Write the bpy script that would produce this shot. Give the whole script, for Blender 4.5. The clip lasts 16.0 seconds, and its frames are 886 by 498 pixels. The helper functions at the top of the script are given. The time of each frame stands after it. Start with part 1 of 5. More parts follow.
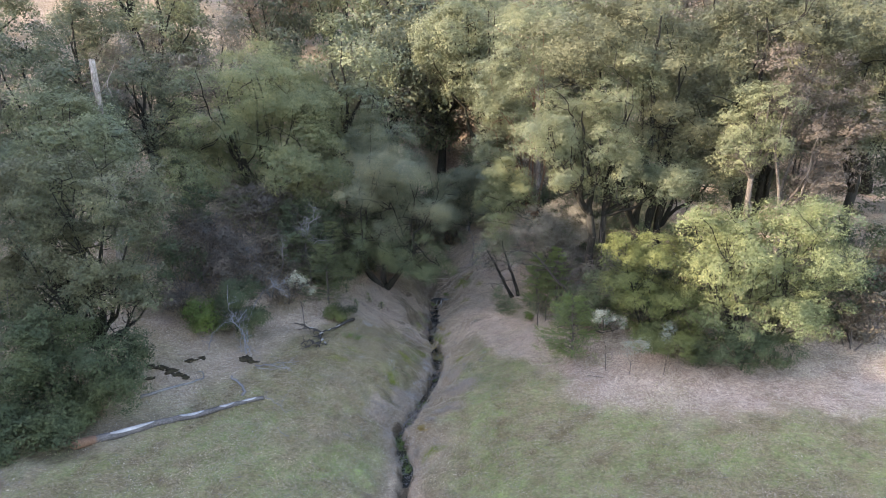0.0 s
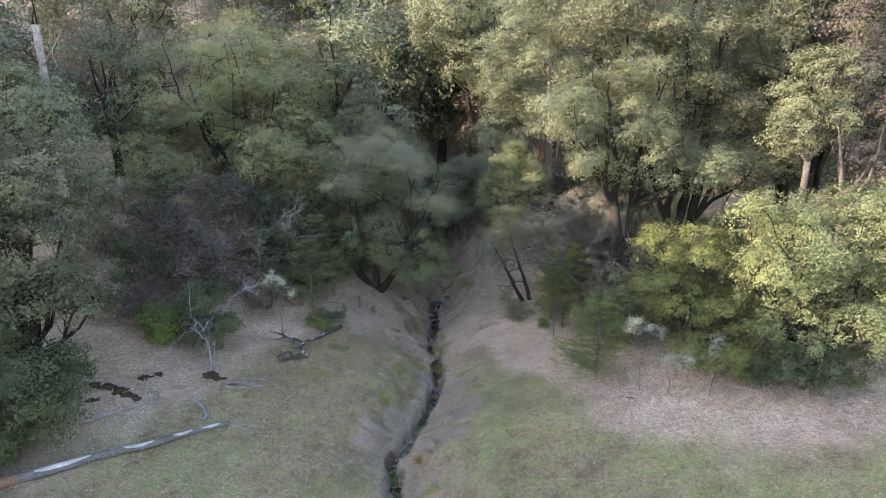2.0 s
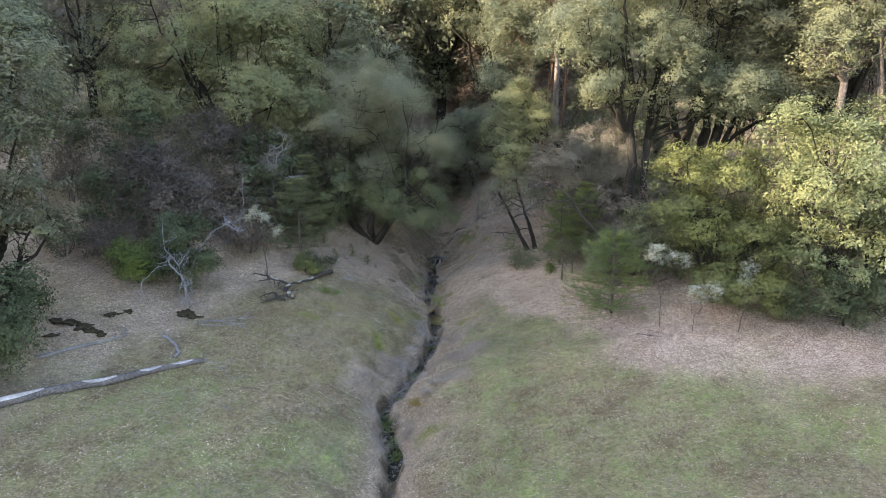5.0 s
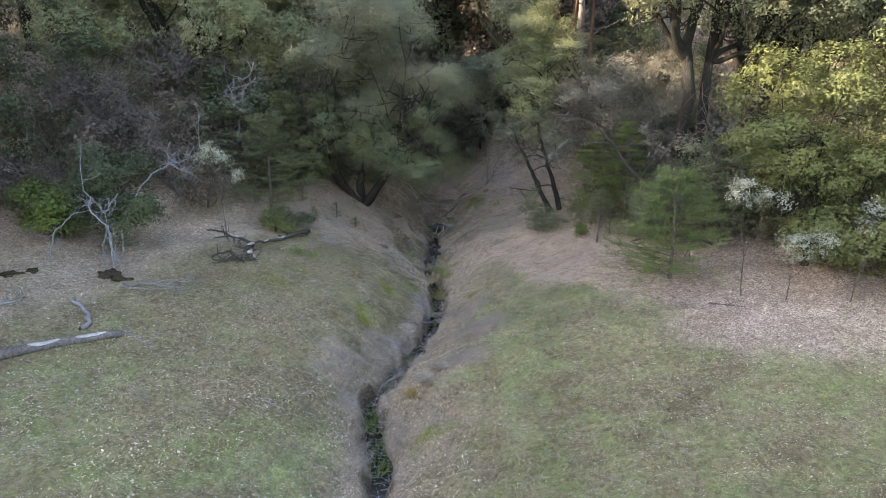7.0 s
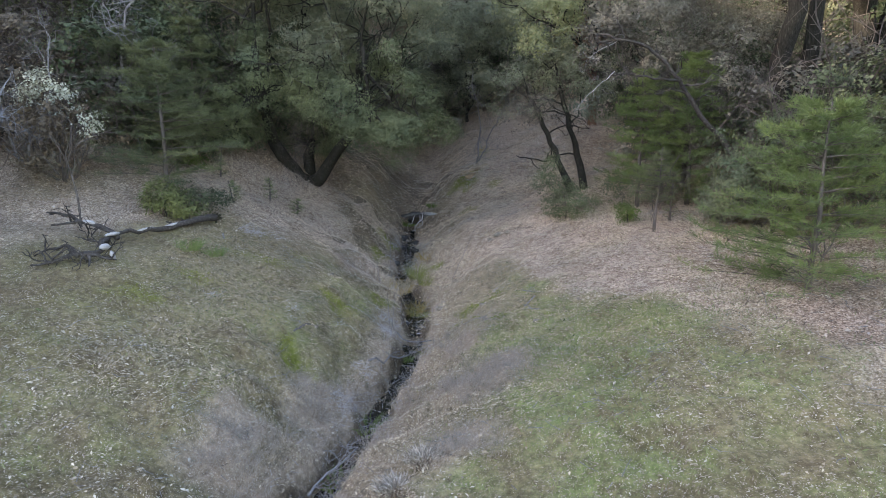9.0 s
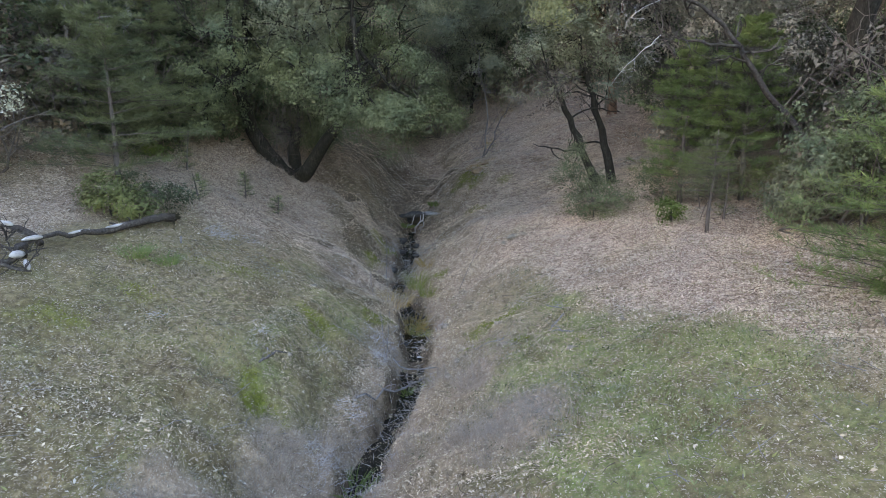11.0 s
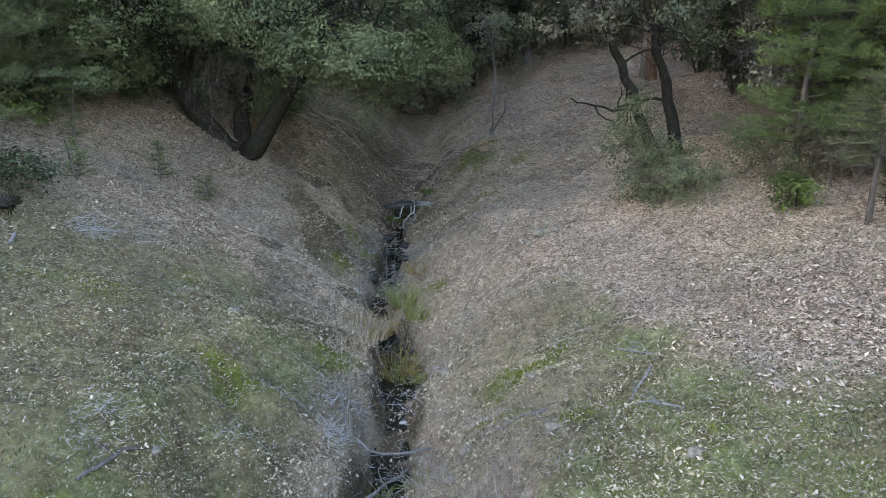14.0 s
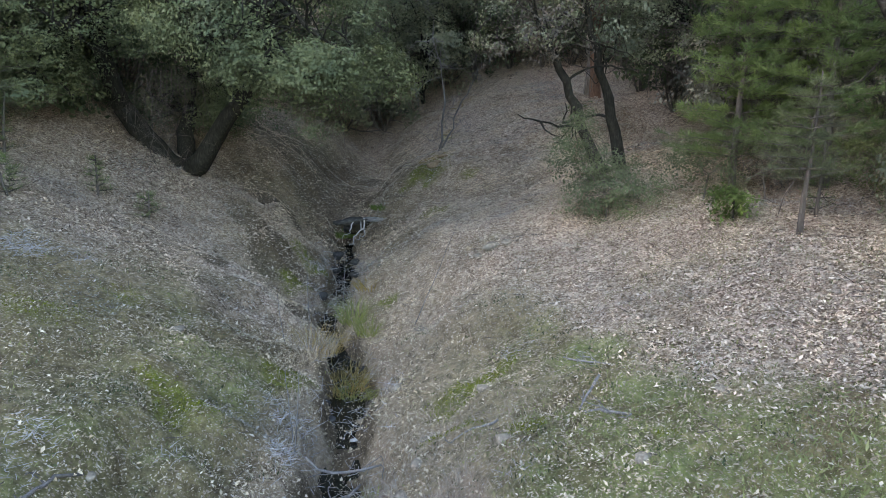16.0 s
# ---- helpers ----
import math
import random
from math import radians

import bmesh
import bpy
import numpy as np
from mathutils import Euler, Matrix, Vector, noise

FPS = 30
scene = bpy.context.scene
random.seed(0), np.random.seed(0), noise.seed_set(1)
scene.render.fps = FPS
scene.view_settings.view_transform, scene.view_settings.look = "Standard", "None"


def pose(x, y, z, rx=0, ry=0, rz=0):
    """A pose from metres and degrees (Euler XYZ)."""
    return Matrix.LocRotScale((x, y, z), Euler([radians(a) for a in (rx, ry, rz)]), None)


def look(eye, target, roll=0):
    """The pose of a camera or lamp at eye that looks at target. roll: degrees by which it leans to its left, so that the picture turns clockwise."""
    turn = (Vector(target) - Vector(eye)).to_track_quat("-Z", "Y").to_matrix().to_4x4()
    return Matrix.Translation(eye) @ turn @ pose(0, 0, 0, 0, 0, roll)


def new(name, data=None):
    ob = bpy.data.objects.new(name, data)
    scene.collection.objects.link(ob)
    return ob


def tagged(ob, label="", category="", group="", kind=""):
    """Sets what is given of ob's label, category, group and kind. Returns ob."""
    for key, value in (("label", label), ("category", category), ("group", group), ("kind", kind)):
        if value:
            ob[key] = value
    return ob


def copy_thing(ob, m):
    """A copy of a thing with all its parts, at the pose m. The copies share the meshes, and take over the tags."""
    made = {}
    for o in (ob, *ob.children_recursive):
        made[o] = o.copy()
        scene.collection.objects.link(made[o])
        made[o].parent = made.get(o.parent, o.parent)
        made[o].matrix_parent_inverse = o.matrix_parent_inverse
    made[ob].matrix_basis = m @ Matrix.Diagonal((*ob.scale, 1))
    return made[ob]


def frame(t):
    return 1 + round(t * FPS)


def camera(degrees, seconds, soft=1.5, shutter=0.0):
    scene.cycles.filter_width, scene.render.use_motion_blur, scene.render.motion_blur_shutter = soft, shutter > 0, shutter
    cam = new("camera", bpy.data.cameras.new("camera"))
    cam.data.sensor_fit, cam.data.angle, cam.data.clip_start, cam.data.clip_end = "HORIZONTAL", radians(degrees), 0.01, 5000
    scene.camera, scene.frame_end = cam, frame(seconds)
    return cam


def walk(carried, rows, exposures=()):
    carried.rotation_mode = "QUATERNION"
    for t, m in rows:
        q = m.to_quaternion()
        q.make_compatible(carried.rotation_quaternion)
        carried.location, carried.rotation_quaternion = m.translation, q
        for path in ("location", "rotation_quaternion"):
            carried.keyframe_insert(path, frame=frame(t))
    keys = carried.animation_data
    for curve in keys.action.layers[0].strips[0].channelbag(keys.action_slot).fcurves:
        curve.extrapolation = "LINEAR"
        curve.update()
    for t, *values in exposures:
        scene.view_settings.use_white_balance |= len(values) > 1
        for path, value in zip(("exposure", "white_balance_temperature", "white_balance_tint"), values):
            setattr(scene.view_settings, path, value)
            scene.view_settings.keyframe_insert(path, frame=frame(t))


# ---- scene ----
cam = camera(69.7, 16.0, soft=0.8)
PATH = [
    (0, (0.935, -0.345, 16.941), (0.9, 1.613, 16.534), -1.0),
    (0.5, (0.877, 0.947, 16.681), (0.842, 2.905, 16.273), -1.0),
    (1, (0.729, 2.492, 16.376), (0.699, 4.45, 15.968), -1.0),
    (1.5, (0.721, 4.261, 16.034), (0.689, 6.219, 15.626), -1.0),
    (2, (0.687, 5.871, 15.364), (0.655, 7.83, 14.96), -1.0),
    (2.5, (0.716, 6.509, 14.545), (0.687, 8.468, 14.141), -1.0),
    (3, (0.693, 6.609, 13.879), (0.667, 8.567, 13.473), -1.0),
    (3.5, (0.671, 6.609, 13.23), (0.646, 8.567, 12.824), -0.9),
    (4, (0.665, 6.793, 12.637), (0.639, 8.751, 12.228), -1.0),
    (4.2, (0.669, 6.985, 12.475), (0.641, 8.942, 12.06), -1.0),
    (6.3, (0.175, 12.414, 8.994), (0.157, 14.372, 8.585), -0.2),
    (6.5, (0.169, 13.22, 8.787), (0.149, 15.175, 8.364), -0.2),
    (7, (0.142, 15.382, 7.709), (0.119, 17.337, 7.286), -0.2),
    (7.5, (0.041, 17.672, 6.537), (0.018, 19.627, 6.118), -0.2),
    (8, (-0.088, 20.109, 5.464), (-0.109, 22.065, 5.047), 0.0),
    (8.5, (-0.075, 22.727, 5.275), (-0.041, 24.683, 4.856), 0.1),
    (9, (-0.032, 25.32, 5.318), (0.016, 27.275, 4.898), 0.0),
    (9.2, (-0.078, 26.301, 5.321), (-0.027, 28.256, 4.903), 0.0),
    (11.3, (-0.08, 29.135, 4.576), (-0.034, 31.091, 4.161), -0.2),
    (11.5, (-0.093, 29.436, 4.538), (-0.046, 31.391, 4.121), -0.2),
    (12, (-0.078, 30.45, 4.382), (-0.032, 32.405, 3.963), -0.2),
    (12.5, (-0.068, 31.735, 3.75), (-0.022, 33.69, 3.331), -0.2),
    (13, (-0.033, 33.18, 3.506), (0.012, 35.136, 3.09), -0.2),
    (13.5, (0.025, 34.47, 3.512), (0.081, 36.426, 3.096), -0.2),
    (14, (0.055, 34.966, 3.463), (0.111, 36.92, 3.041), -0.2),
    (14.5, (0.075, 35.061, 3.428), (0.131, 37.018, 3.018), -0.2),
    (15, (0.087, 35.035, 3.398), (0.146, 36.999, 3.025), -0.1),
    (15.5, (0.093, 34.981, 3.393), (0.218, 36.943, 3.026), -0.1),
    (16, (0.093, 34.974, 3.394), (0.301, 36.928, 3.026), 0.0),
]
walk(cam, [(t, look(eye, target, roll)) for t, eye, target, roll in PATH],
     exposures=[(0.0, 3.26, 7250, 24), (7.0, 3.38, 7650, 22), (9.0, 3.56, 7550, 22), (12.0, 3.67, 7500, 19), (16.0, 3.70, 7500, 15)])

# ---- light: clear sky, low sun behind a ridge ----
SUN_UP, SUN_X, SUN_Y = 21.0, -0.975, -0.22
world = bpy.data.worlds.new("sky")
scene.world = world
world.use_nodes = True
wn = world.node_tree.nodes
sky = wn.new("ShaderNodeTexSky")
sky.sky_type, sky.sun_disc = "NISHITA", False
sky.sun_elevation, sky.sun_rotation = radians(SUN_UP), math.atan2(SUN_X, SUN_Y)
world.node_tree.links.new(sky.outputs[0], wn["Background"].inputs[0])
wn["Background"].inputs[1].default_value = 0.15
sun = new("sun", bpy.data.lights.new("sun", "SUN"))
sun.data.energy, sun.data.angle, sun.data.color = 2.1, radians(0.55), (1.0, 0.92, 0.77)
sun.matrix_world = look((0, 0, 0), (-SUN_X, -SUN_Y, -math.tan(radians(SUN_UP))))


# ---- materials ----
def material(name, rough=0.8):
    m = bpy.data.materials.new(name)
    m.use_nodes = True
    nt = m.node_tree
    b = nt.nodes["Principled BSDF"]
    b.inputs["Roughness"].default_value = rough
    b.inputs["Specular IOR Level"].default_value = 0.25
    return m, nt, b


def node(nt, kind, **sets):
    n = nt.nodes.new(kind)
    for k, v in sets.items():
        n.inputs[k.replace("_", " ")].default_value = v
    return n


def ramp(nt, source, stops):
    r = nt.nodes.new("ShaderNodeValToRGB")
    while len(r.color_ramp.elements) < len(stops):
        r.color_ramp.elements.new(0.5)
    for e, (p, c) in zip(r.color_ramp.elements, stops):
        e.position, e.color = p, (*c, 1)
    nt.links.new(source, r.inputs[0])
    return r.outputs[0]


def mix(nt, factor, a, b, blend="MIX"):
    n = nt.nodes.new("ShaderNodeMix")
    n.data_type, n.blend_type = "RGBA", blend
    for socket, v in ((n.inputs[0], factor), (n.inputs[6], a), (n.inputs[7], b)):
        if isinstance(v, (int, float)):
            socket.default_value = v
        elif isinstance(v, tuple):
            socket.default_value = (*v, 1)
        else:
            nt.links.new(v, socket)
    return n.outputs[2]


def noise_tex(nt, scale, detail=4.0, rough=0.6, stretch=None):
    co = nt.nodes.new("ShaderNodeTexCoord")
    n = node(nt, "ShaderNodeTexNoise", Scale=scale, Detail=detail, Roughness=rough)
    if stretch:
        mp = nt.nodes.new("ShaderNodeMapping")
        mp.inputs["Scale"].default_value = stretch
        nt.links.new(co.outputs["Object"], mp.inputs[0])
        nt.links.new(mp.outputs[0], n.inputs["Vector"])
    else:
        nt.links.new(co.outputs["Object"], n.inputs["Vector"])
    return n.outputs["Fac"]


def bump(nt, b, height, strength=0.5, distance=0.03):
    n = node(nt, "ShaderNodeBump", Strength=strength, Distance=distance)
    nt.links.new(height, n.inputs["Height"])
    nt.links.new(n.outputs[0], b.inputs["Normal"])


def foliage(name, dark, mid, light, through_leaf=0.28, rough=0.55):
    """Leaves: every leaf its own shade, larger patches older or younger; some light passes through."""
    m, nt, b = material(name, rough)
    b.inputs["Specular IOR Level"].default_value = 0.12
    geo = nt.nodes.new("ShaderNodeNewGeometry")
    leaf = ramp(nt, geo.outputs["Random Per Island"], [(0.0, tuple(.4 * a + .6 * c for a, c in zip(dark, mid))), (0.5, mid), (0.96, tuple(.65 * a + .35 * c for a, c in zip(mid, light))), (1.0, light)] if through_leaf > .12 else [(0.0, dark), (0.5, mid), (1.0, light)])
    patch = ramp(nt, noise_tex(nt, 0.45, 3.0), [(0.3, (0.58, 0.66, 0.70)), (0.7, (1.28, 1.18, .98))])
    col = mix(nt, 1.0, leaf, patch, "MULTIPLY")
    nt.links.new(col, b.inputs["Base Color"])
    tr = nt.nodes.new("ShaderNodeBsdfTranslucent")
    nt.links.new(col, tr.inputs[0])
    ms = nt.nodes.new("ShaderNodeMixShader")
    ms.inputs[0].default_value = through_leaf
    nt.links.new(b.outputs[0], ms.inputs[1])
    nt.links.new(tr.outputs[0], ms.inputs[2])
    nt.links.new(ms.outputs[0], nt.nodes["Material Output"].inputs[0])
    return m


def bark(name, a, b_col, c, stretch=(6, 6, 1.2), strength=0.7):
    m, nt, b = material(name, 0.9)
    b.inputs["Specular IOR Level"].default_value = 0.06
    fine = noise_tex(nt, 4.0, 6.0, 0.7, stretch)
    wide = noise_tex(nt, 0.9, 3.0)
    col = ramp(nt, fine, [(0.3, a), (0.55, b_col), (0.75, c)])
    shade = ramp(nt, wide, [(0.3, (0.7, 0.7, 0.7)), (0.7, (1.15, 1.15, 1.12))])
    nt.links.new(mix(nt, 1.0, col, shade, "MULTIPLY"), b.inputs["Base Color"])
    bump(nt, b, fine, strength, 0.04)
    return m


M_OAK = foliage("oak_leaves", (0.075, 0.088, 0.056), (0.135, 0.155, 0.098), (0.21, 0.23, 0.155))
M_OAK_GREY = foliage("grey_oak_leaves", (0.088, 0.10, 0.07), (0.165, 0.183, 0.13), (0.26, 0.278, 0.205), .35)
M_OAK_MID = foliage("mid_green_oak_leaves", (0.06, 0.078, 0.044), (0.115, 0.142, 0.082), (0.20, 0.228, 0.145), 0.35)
M_OAK_OLIVE = foliage("olive_oak_leaves", (0.058, 0.064, 0.04), (0.105, 0.114, 0.074), (0.175, 0.184, 0.125))
M_OAK_FRESH = foliage("sunny_oak_leaves", (0.08, 0.094, 0.058), (0.15, 0.17, 0.11), (0.25, 0.27, 0.185), 0.35)
M_YELLOW = foliage("yellowing_leaves", (0.08, 0.10, 0.048), (0.16, 0.19, 0.10), (0.29, 0.315, 0.19), 0.35)
M_DARK = foliage("dark_shrub_leaves", (0.033, 0.048, 0.028), (0.062, 0.082, 0.046), (0.115, 0.138, 0.08))
M_BRIGHT = foliage("bright_shrub_leaves", (0.05, 0.08, 0.022), (0.09, 0.135, 0.038), (0.16, 0.205, 0.075))
M_DOME = foliage("broad_oak_leaves", (0.105, 0.12, 0.066), (0.19, 0.212, 0.118), (0.29, 0.312, 0.19), .38)
M_WOOD_OLIVE = foliage("dim_olive_crowns", (0.05, 0.054, 0.036), (0.086, 0.092, 0.062), (0.135, 0.142, 0.10))
M_WOOD_GREEN = foliage("dim_green_crowns", (0.048, 0.056, 0.038), (0.085, 0.098, 0.066), (0.135, 0.15, 0.104))
M_VEIL = foliage("grey_lichened_twigs", (0.085, 0.082, 0.07), (0.14, 0.136, 0.118), (0.215, 0.21, 0.186), 0.15)
M_LUSH = foliage("yellow_green_shrub_leaves", (0.06, 0.074, 0.030), (0.115, 0.135, 0.056), (0.20, 0.22, 0.10), .3)
M_PINE = foliage("pine_needles", (0.075, 0.112, 0.042), (0.15, 0.205, 0.08), (0.26, 0.31, 0.14), .35)
M_PINE_DARK = foliage("dull_pine_needles", (0.07, 0.088, 0.048), (0.13, 0.155, 0.085), (0.21, 0.232, 0.135), .35)
M_PALE = foliage("pale_felted_leaves", (0.16, 0.175, 0.14), (0.29, 0.305, 0.25), (0.42, 0.435, 0.37), 0.15)
M_BROWN = foliage("withered_leaves", (0.06, 0.047, 0.036), (0.11, 0.09, 0.067), (0.18, 0.15, 0.115))
M_TWIGGY = foliage("sparse_grey_leaves", (0.047, 0.040, 0.036), (0.08, 0.07, 0.063), (0.128, 0.115, 0.105), 0.15)
M_WOOD_GREY = foliage("grey_bare_crowns", (0.055, 0.052, 0.045), (0.095, 0.091, 0.078), (0.155, 0.15, 0.13), 0.15)
M_WOOD_BROWN = foliage("brown_withered_crowns", (0.07, 0.054, 0.042), (0.12, 0.098, 0.076), (0.19, 0.158, 0.125))
M_BARK = bark("dark_oak_bark", (0.009, 0.0088, 0.0075), (0.026, 0.025, 0.021), (0.06, 0.058, 0.05))
M_BARK_MOSS = bark("mossy_bark", (0.012, 0.011, 0.008), (0.032, 0.03, 0.02), (0.06, 0.065, 0.04))
M_BARK_PALE = bark("pale_dead_bark", (0.07, 0.06, 0.05), (0.22, 0.20, 0.18), (0.44, 0.42, 0.39), (5, 5, 0.8))
M_BARK_SUN = bark("mottled_pine_bark", (0.035, 0.03, 0.026), (0.095, 0.085, 0.075), (0.26, 0.245, 0.22), (3, 3, 1.5))
M_BARK_RED = bark("reddish_bark", (0.08, 0.045, 0.03), (0.16, 0.10, 0.07), (0.25, 0.18, 0.13))
M_DEAD = bark("weathered_grey_wood", (0.09, 0.087, 0.087), (0.18, 0.176, 0.178), (0.31, 0.305, 0.31))
M_TWIG = bark("brown_twigs", (0.05, 0.042, 0.038), (0.10, 0.088, 0.08), (0.18, 0.165, 0.155))
M_LOG = bark("log_bark", (0.05, 0.046, 0.044), (0.11, 0.104, 0.102), (0.19, 0.184, 0.182), (3, 3, 3))
M_BARE = bark("stripped_pale_wood", (0.20, 0.197, 0.195), (0.31, 0.308, 0.305), (0.44, 0.44, 0.44), (2, 2, 2), 0.3)
M_STONE = bark("field_stone", (0.11, 0.095, 0.075), (0.21, 0.188, 0.155), (0.33, 0.305, 0.26), (3, 3, 3))
M_SLAB = bark("wet_slate", (0.02, 0.021, 0.021), (0.055, 0.056, 0.056), (0.12, 0.122, 0.12), (2, 2, 6))
M_SLATE = bark("dry_slate", (0.08, 0.082, 0.083), (0.17, 0.172, 0.174), (0.30, 0.302, 0.30), (2, 2, 8))
M_SILVER = bark("silver_dead_wood", (0.11, 0.115, 0.13), (0.21, 0.22, 0.245), (0.36, 0.37, 0.40), (3, 3, 3))
M_BLEACHED = bark("bleached_twigs", (0.20, 0.20, 0.205), (0.36, 0.36, 0.37), (0.55, 0.55, 0.56), (3, 3, 3))
M_BURNT = bark("blackened_branch_bark", (0.018, 0.016, 0.014), (0.055, 0.05, 0.046), (0.14, 0.135, 0.13), (4, 4, 4))
M_PIT = bark("damp_earth_and_gap_shade", (0.014, 0.011, 0.008), (0.035, 0.03, 0.02), (0.08, 0.075, 0.04), (3, 3, 3))
M_MOSS = foliage("moss", (0.065, 0.08, 0.01), (0.125, 0.145, 0.018), (0.21, 0.22, 0.04), 0.15, 0.9)
M_GRASS = foliage("short_grass", (0.12, 0.142, 0.06), (0.19, 0.22, 0.10), (0.29, 0.31, 0.16), 0.3)
M_REED = foliage("reed_blades", (0.11, 0.14, 0.04), (0.20, 0.22, 0.08), (0.36, 0.34, 0.17), 0.25)
M_STRAW = foliage("straw_stems", (0.14, 0.118, 0.098), (0.27, 0.235, 0.20), (0.44, 0.395, 0.345), 0.1)
M_GOLD = foliage("golden_sedge", (0.16, 0.11, 0.04), (0.27, 0.20, 0.08), (0.40, 0.33, 0.17), 0.2)
M_LITTER = foliage("dry_oak_leaves", (0.20, 0.152, 0.125), (0.45, 0.378, 0.325), (0.60, 0.53, 0.47), 0.1, 0.75)
M_LITTER_PALE = foliage("bleached_leaves", (0.20, 0.168, 0.125), (0.35, 0.312, 0.252), (0.50, 0.462, 0.392), 0.1, 0.75)

M_WATER, nt, b = material("still_water", 0.06)
b.inputs["Base Color"].default_value = (0.012, 0.012, 0.010, 1)
b.inputs["Specular IOR Level"].default_value = 0.5
bump(nt, b, noise_tex(nt, 6.0, 2.0), 0.08, 0.01)

M_GROUND, nt, b = material("meadow_soil", 0.95)
att = nt.nodes.new("ShaderNodeAttribute")
att.attribute_name = "cover"
sep = nt.nodes.new("ShaderNodeSeparateColor")
nt.links.new(att.outputs["Color"], sep.inputs[0])
grain = noise_tex(nt, 9.0, 6.0, 0.75)
clods = noise_tex(nt, 1.3, 7.0, 0.75)
soil = ramp(nt, grain, [(0.3, (0.07, 0.055, 0.031)), (0.55, (0.152, 0.123, 0.07)), (0.75, (0.285, 0.24, 0.15))])
turf = ramp(nt, clods, [(0.33, (0.172, 0.142, 0.082)), (0.45, (0.168, 0.16, 0.08)), (0.55, (0.162, 0.182, 0.078)), (0.68, (0.16, 0.212, 0.07))])
turf = mix(nt, 0.55, turf, ramp(nt, grain, [(0.35, (0.5, 0.5, 0.5)), (0.65, (1.35, 1.35, 1.3))]), "MULTIPLY")
co = nt.nodes.new("ShaderNodeTexCoord")
flakes = node(nt, "ShaderNodeTexVoronoi", Scale=32.0)
nt.links.new(co.outputs["Object"], flakes.inputs["Vector"])
fl = nt.nodes.new("ShaderNodeSeparateColor")
nt.links.new(flakes.outputs["Color"], fl.inputs[0])
leafbed = ramp(nt, fl.outputs[0], [(0.0, (0.13, 0.096, 0.076)), (0.45, (0.29, 0.23, 0.19)), (0.85, (0.48, 0.40, 0.345)), (1.0, (0.58, 0.51, 0.45))])
leafbed = mix(nt, 0.6, leafbed, ramp(nt, clods, [(0.3, (0.62, 0.58, 0.56)), (0.7, (1.2, 1.17, 1.12))]), "MULTIPLY")
straw = ramp(nt, grain, [(0.3, (0.15, 0.116, 0.086)), (0.6, (0.305, 0.248, 0.194)), (0.8, (0.48, 0.41, 0.335))])
mid_noise = noise_tex(nt, 5.0, 8.0, 0.8)
col = mix(nt, sep.outputs[1], soil, turf)
col = mix(nt, sep.outputs[2], col, straw)
col = mix(nt, sep.outputs[0], col, leafbed)
# Alpha: dark wet earth by the brook, and shade painted into the hollow.
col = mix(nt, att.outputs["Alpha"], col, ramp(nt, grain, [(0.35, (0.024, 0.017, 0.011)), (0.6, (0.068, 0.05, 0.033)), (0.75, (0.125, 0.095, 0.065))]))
col = mix(nt, 1.0, col, ramp(nt, mid_noise, [(0.33, (0.55, 0.53, 0.5)), (0.5, (1.0, 1.0, 1.0)), (0.66, (1.45, 1.43, 1.38))]), "MULTIPLY")

stains = noise_tex(nt, 0.42, 6.0, 0.7)
col = mix(nt, 1.0, col, ramp(nt, stains, [(0.36, (0.78, 0.75, 0.69)), (0.5, (1.0, 1.0, 0.97)), (0.64, (1.14, 1.14, 1.1))]), "MULTIPLY")


def calc(op, a, c):
    n = nt.nodes.new("ShaderNodeMath")
    n.operation = op
    for i, v in enumerate((a, c)):
        if isinstance(v, (int, float)):
            n.inputs[i].default_value = v
        else:
            nt.links.new(v, n.inputs[i])
    return n.outputs[0]


height = mid_noise
drift = calc("MULTIPLY", ramp(nt, noise_tex(nt, 0.9, 5.0, 0.7), [(0.4, (0.2, 0.2, 0.2)), (0.6, (1, 1, 1))]), .72)
for scale, rare, wide, stretch in ((13.0, .80, .40, (1.0, 2.2, 1.0)), (20.0, .72, .38, (2.4, 1.0, 1.0)), (30.0, .68, .40, (1.0, 1.7, 1.0))):
    mp = nt.nodes.new("ShaderNodeMapping")
    mp.inputs["Scale"].default_value = stretch
    mp.inputs["Rotation"].default_value = (0, 0, scale * .37)
    nt.links.new(co.outputs["Object"], mp.inputs[0])
    vo = node(nt, "ShaderNodeTexVoronoi", Scale=scale)
    nt.links.new(mp.outputs[0], vo.inputs["Vector"])
    vs = nt.nodes.new("ShaderNodeSeparateColor")
    nt.links.new(vo.outputs["Color"], vs.inputs[0])
    fleck = calc("MULTIPLY", calc("GREATER_THAN", vs.outputs[0], rare), calc("LESS_THAN", vo.outputs["Distance"], wide))
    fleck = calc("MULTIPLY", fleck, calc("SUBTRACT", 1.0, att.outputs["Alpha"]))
    tone = ramp(nt, vs.outputs[1], [(0.0, (0.16, 0.122, 0.09)), (0.4, (0.30, 0.25, 0.20)), (0.8, (0.50, 0.44, 0.375)), (1.0, (0.64, 0.60, 0.53))])
    col = mix(nt, calc("MULTIPLY", fleck, drift), col, tone)
    height = calc("ADD", height, calc("MULTIPLY", fleck, .12))
att2 = nt.nodes.new("ShaderNodeAttribute")
att2.attribute_name = "moss"
col = mix(nt, calc("MULTIPLY", att2.outputs["Fac"], ramp(nt, mid_noise, [(0.4, (.2, .2, .2)), (0.55, (1, 1, 1))])), col, ramp(nt, grain, [(0.3, (0.05, 0.065, 0.008)), (0.55, (0.125, 0.15, 0.018)), (0.75, (0.21, 0.225, 0.04))]))
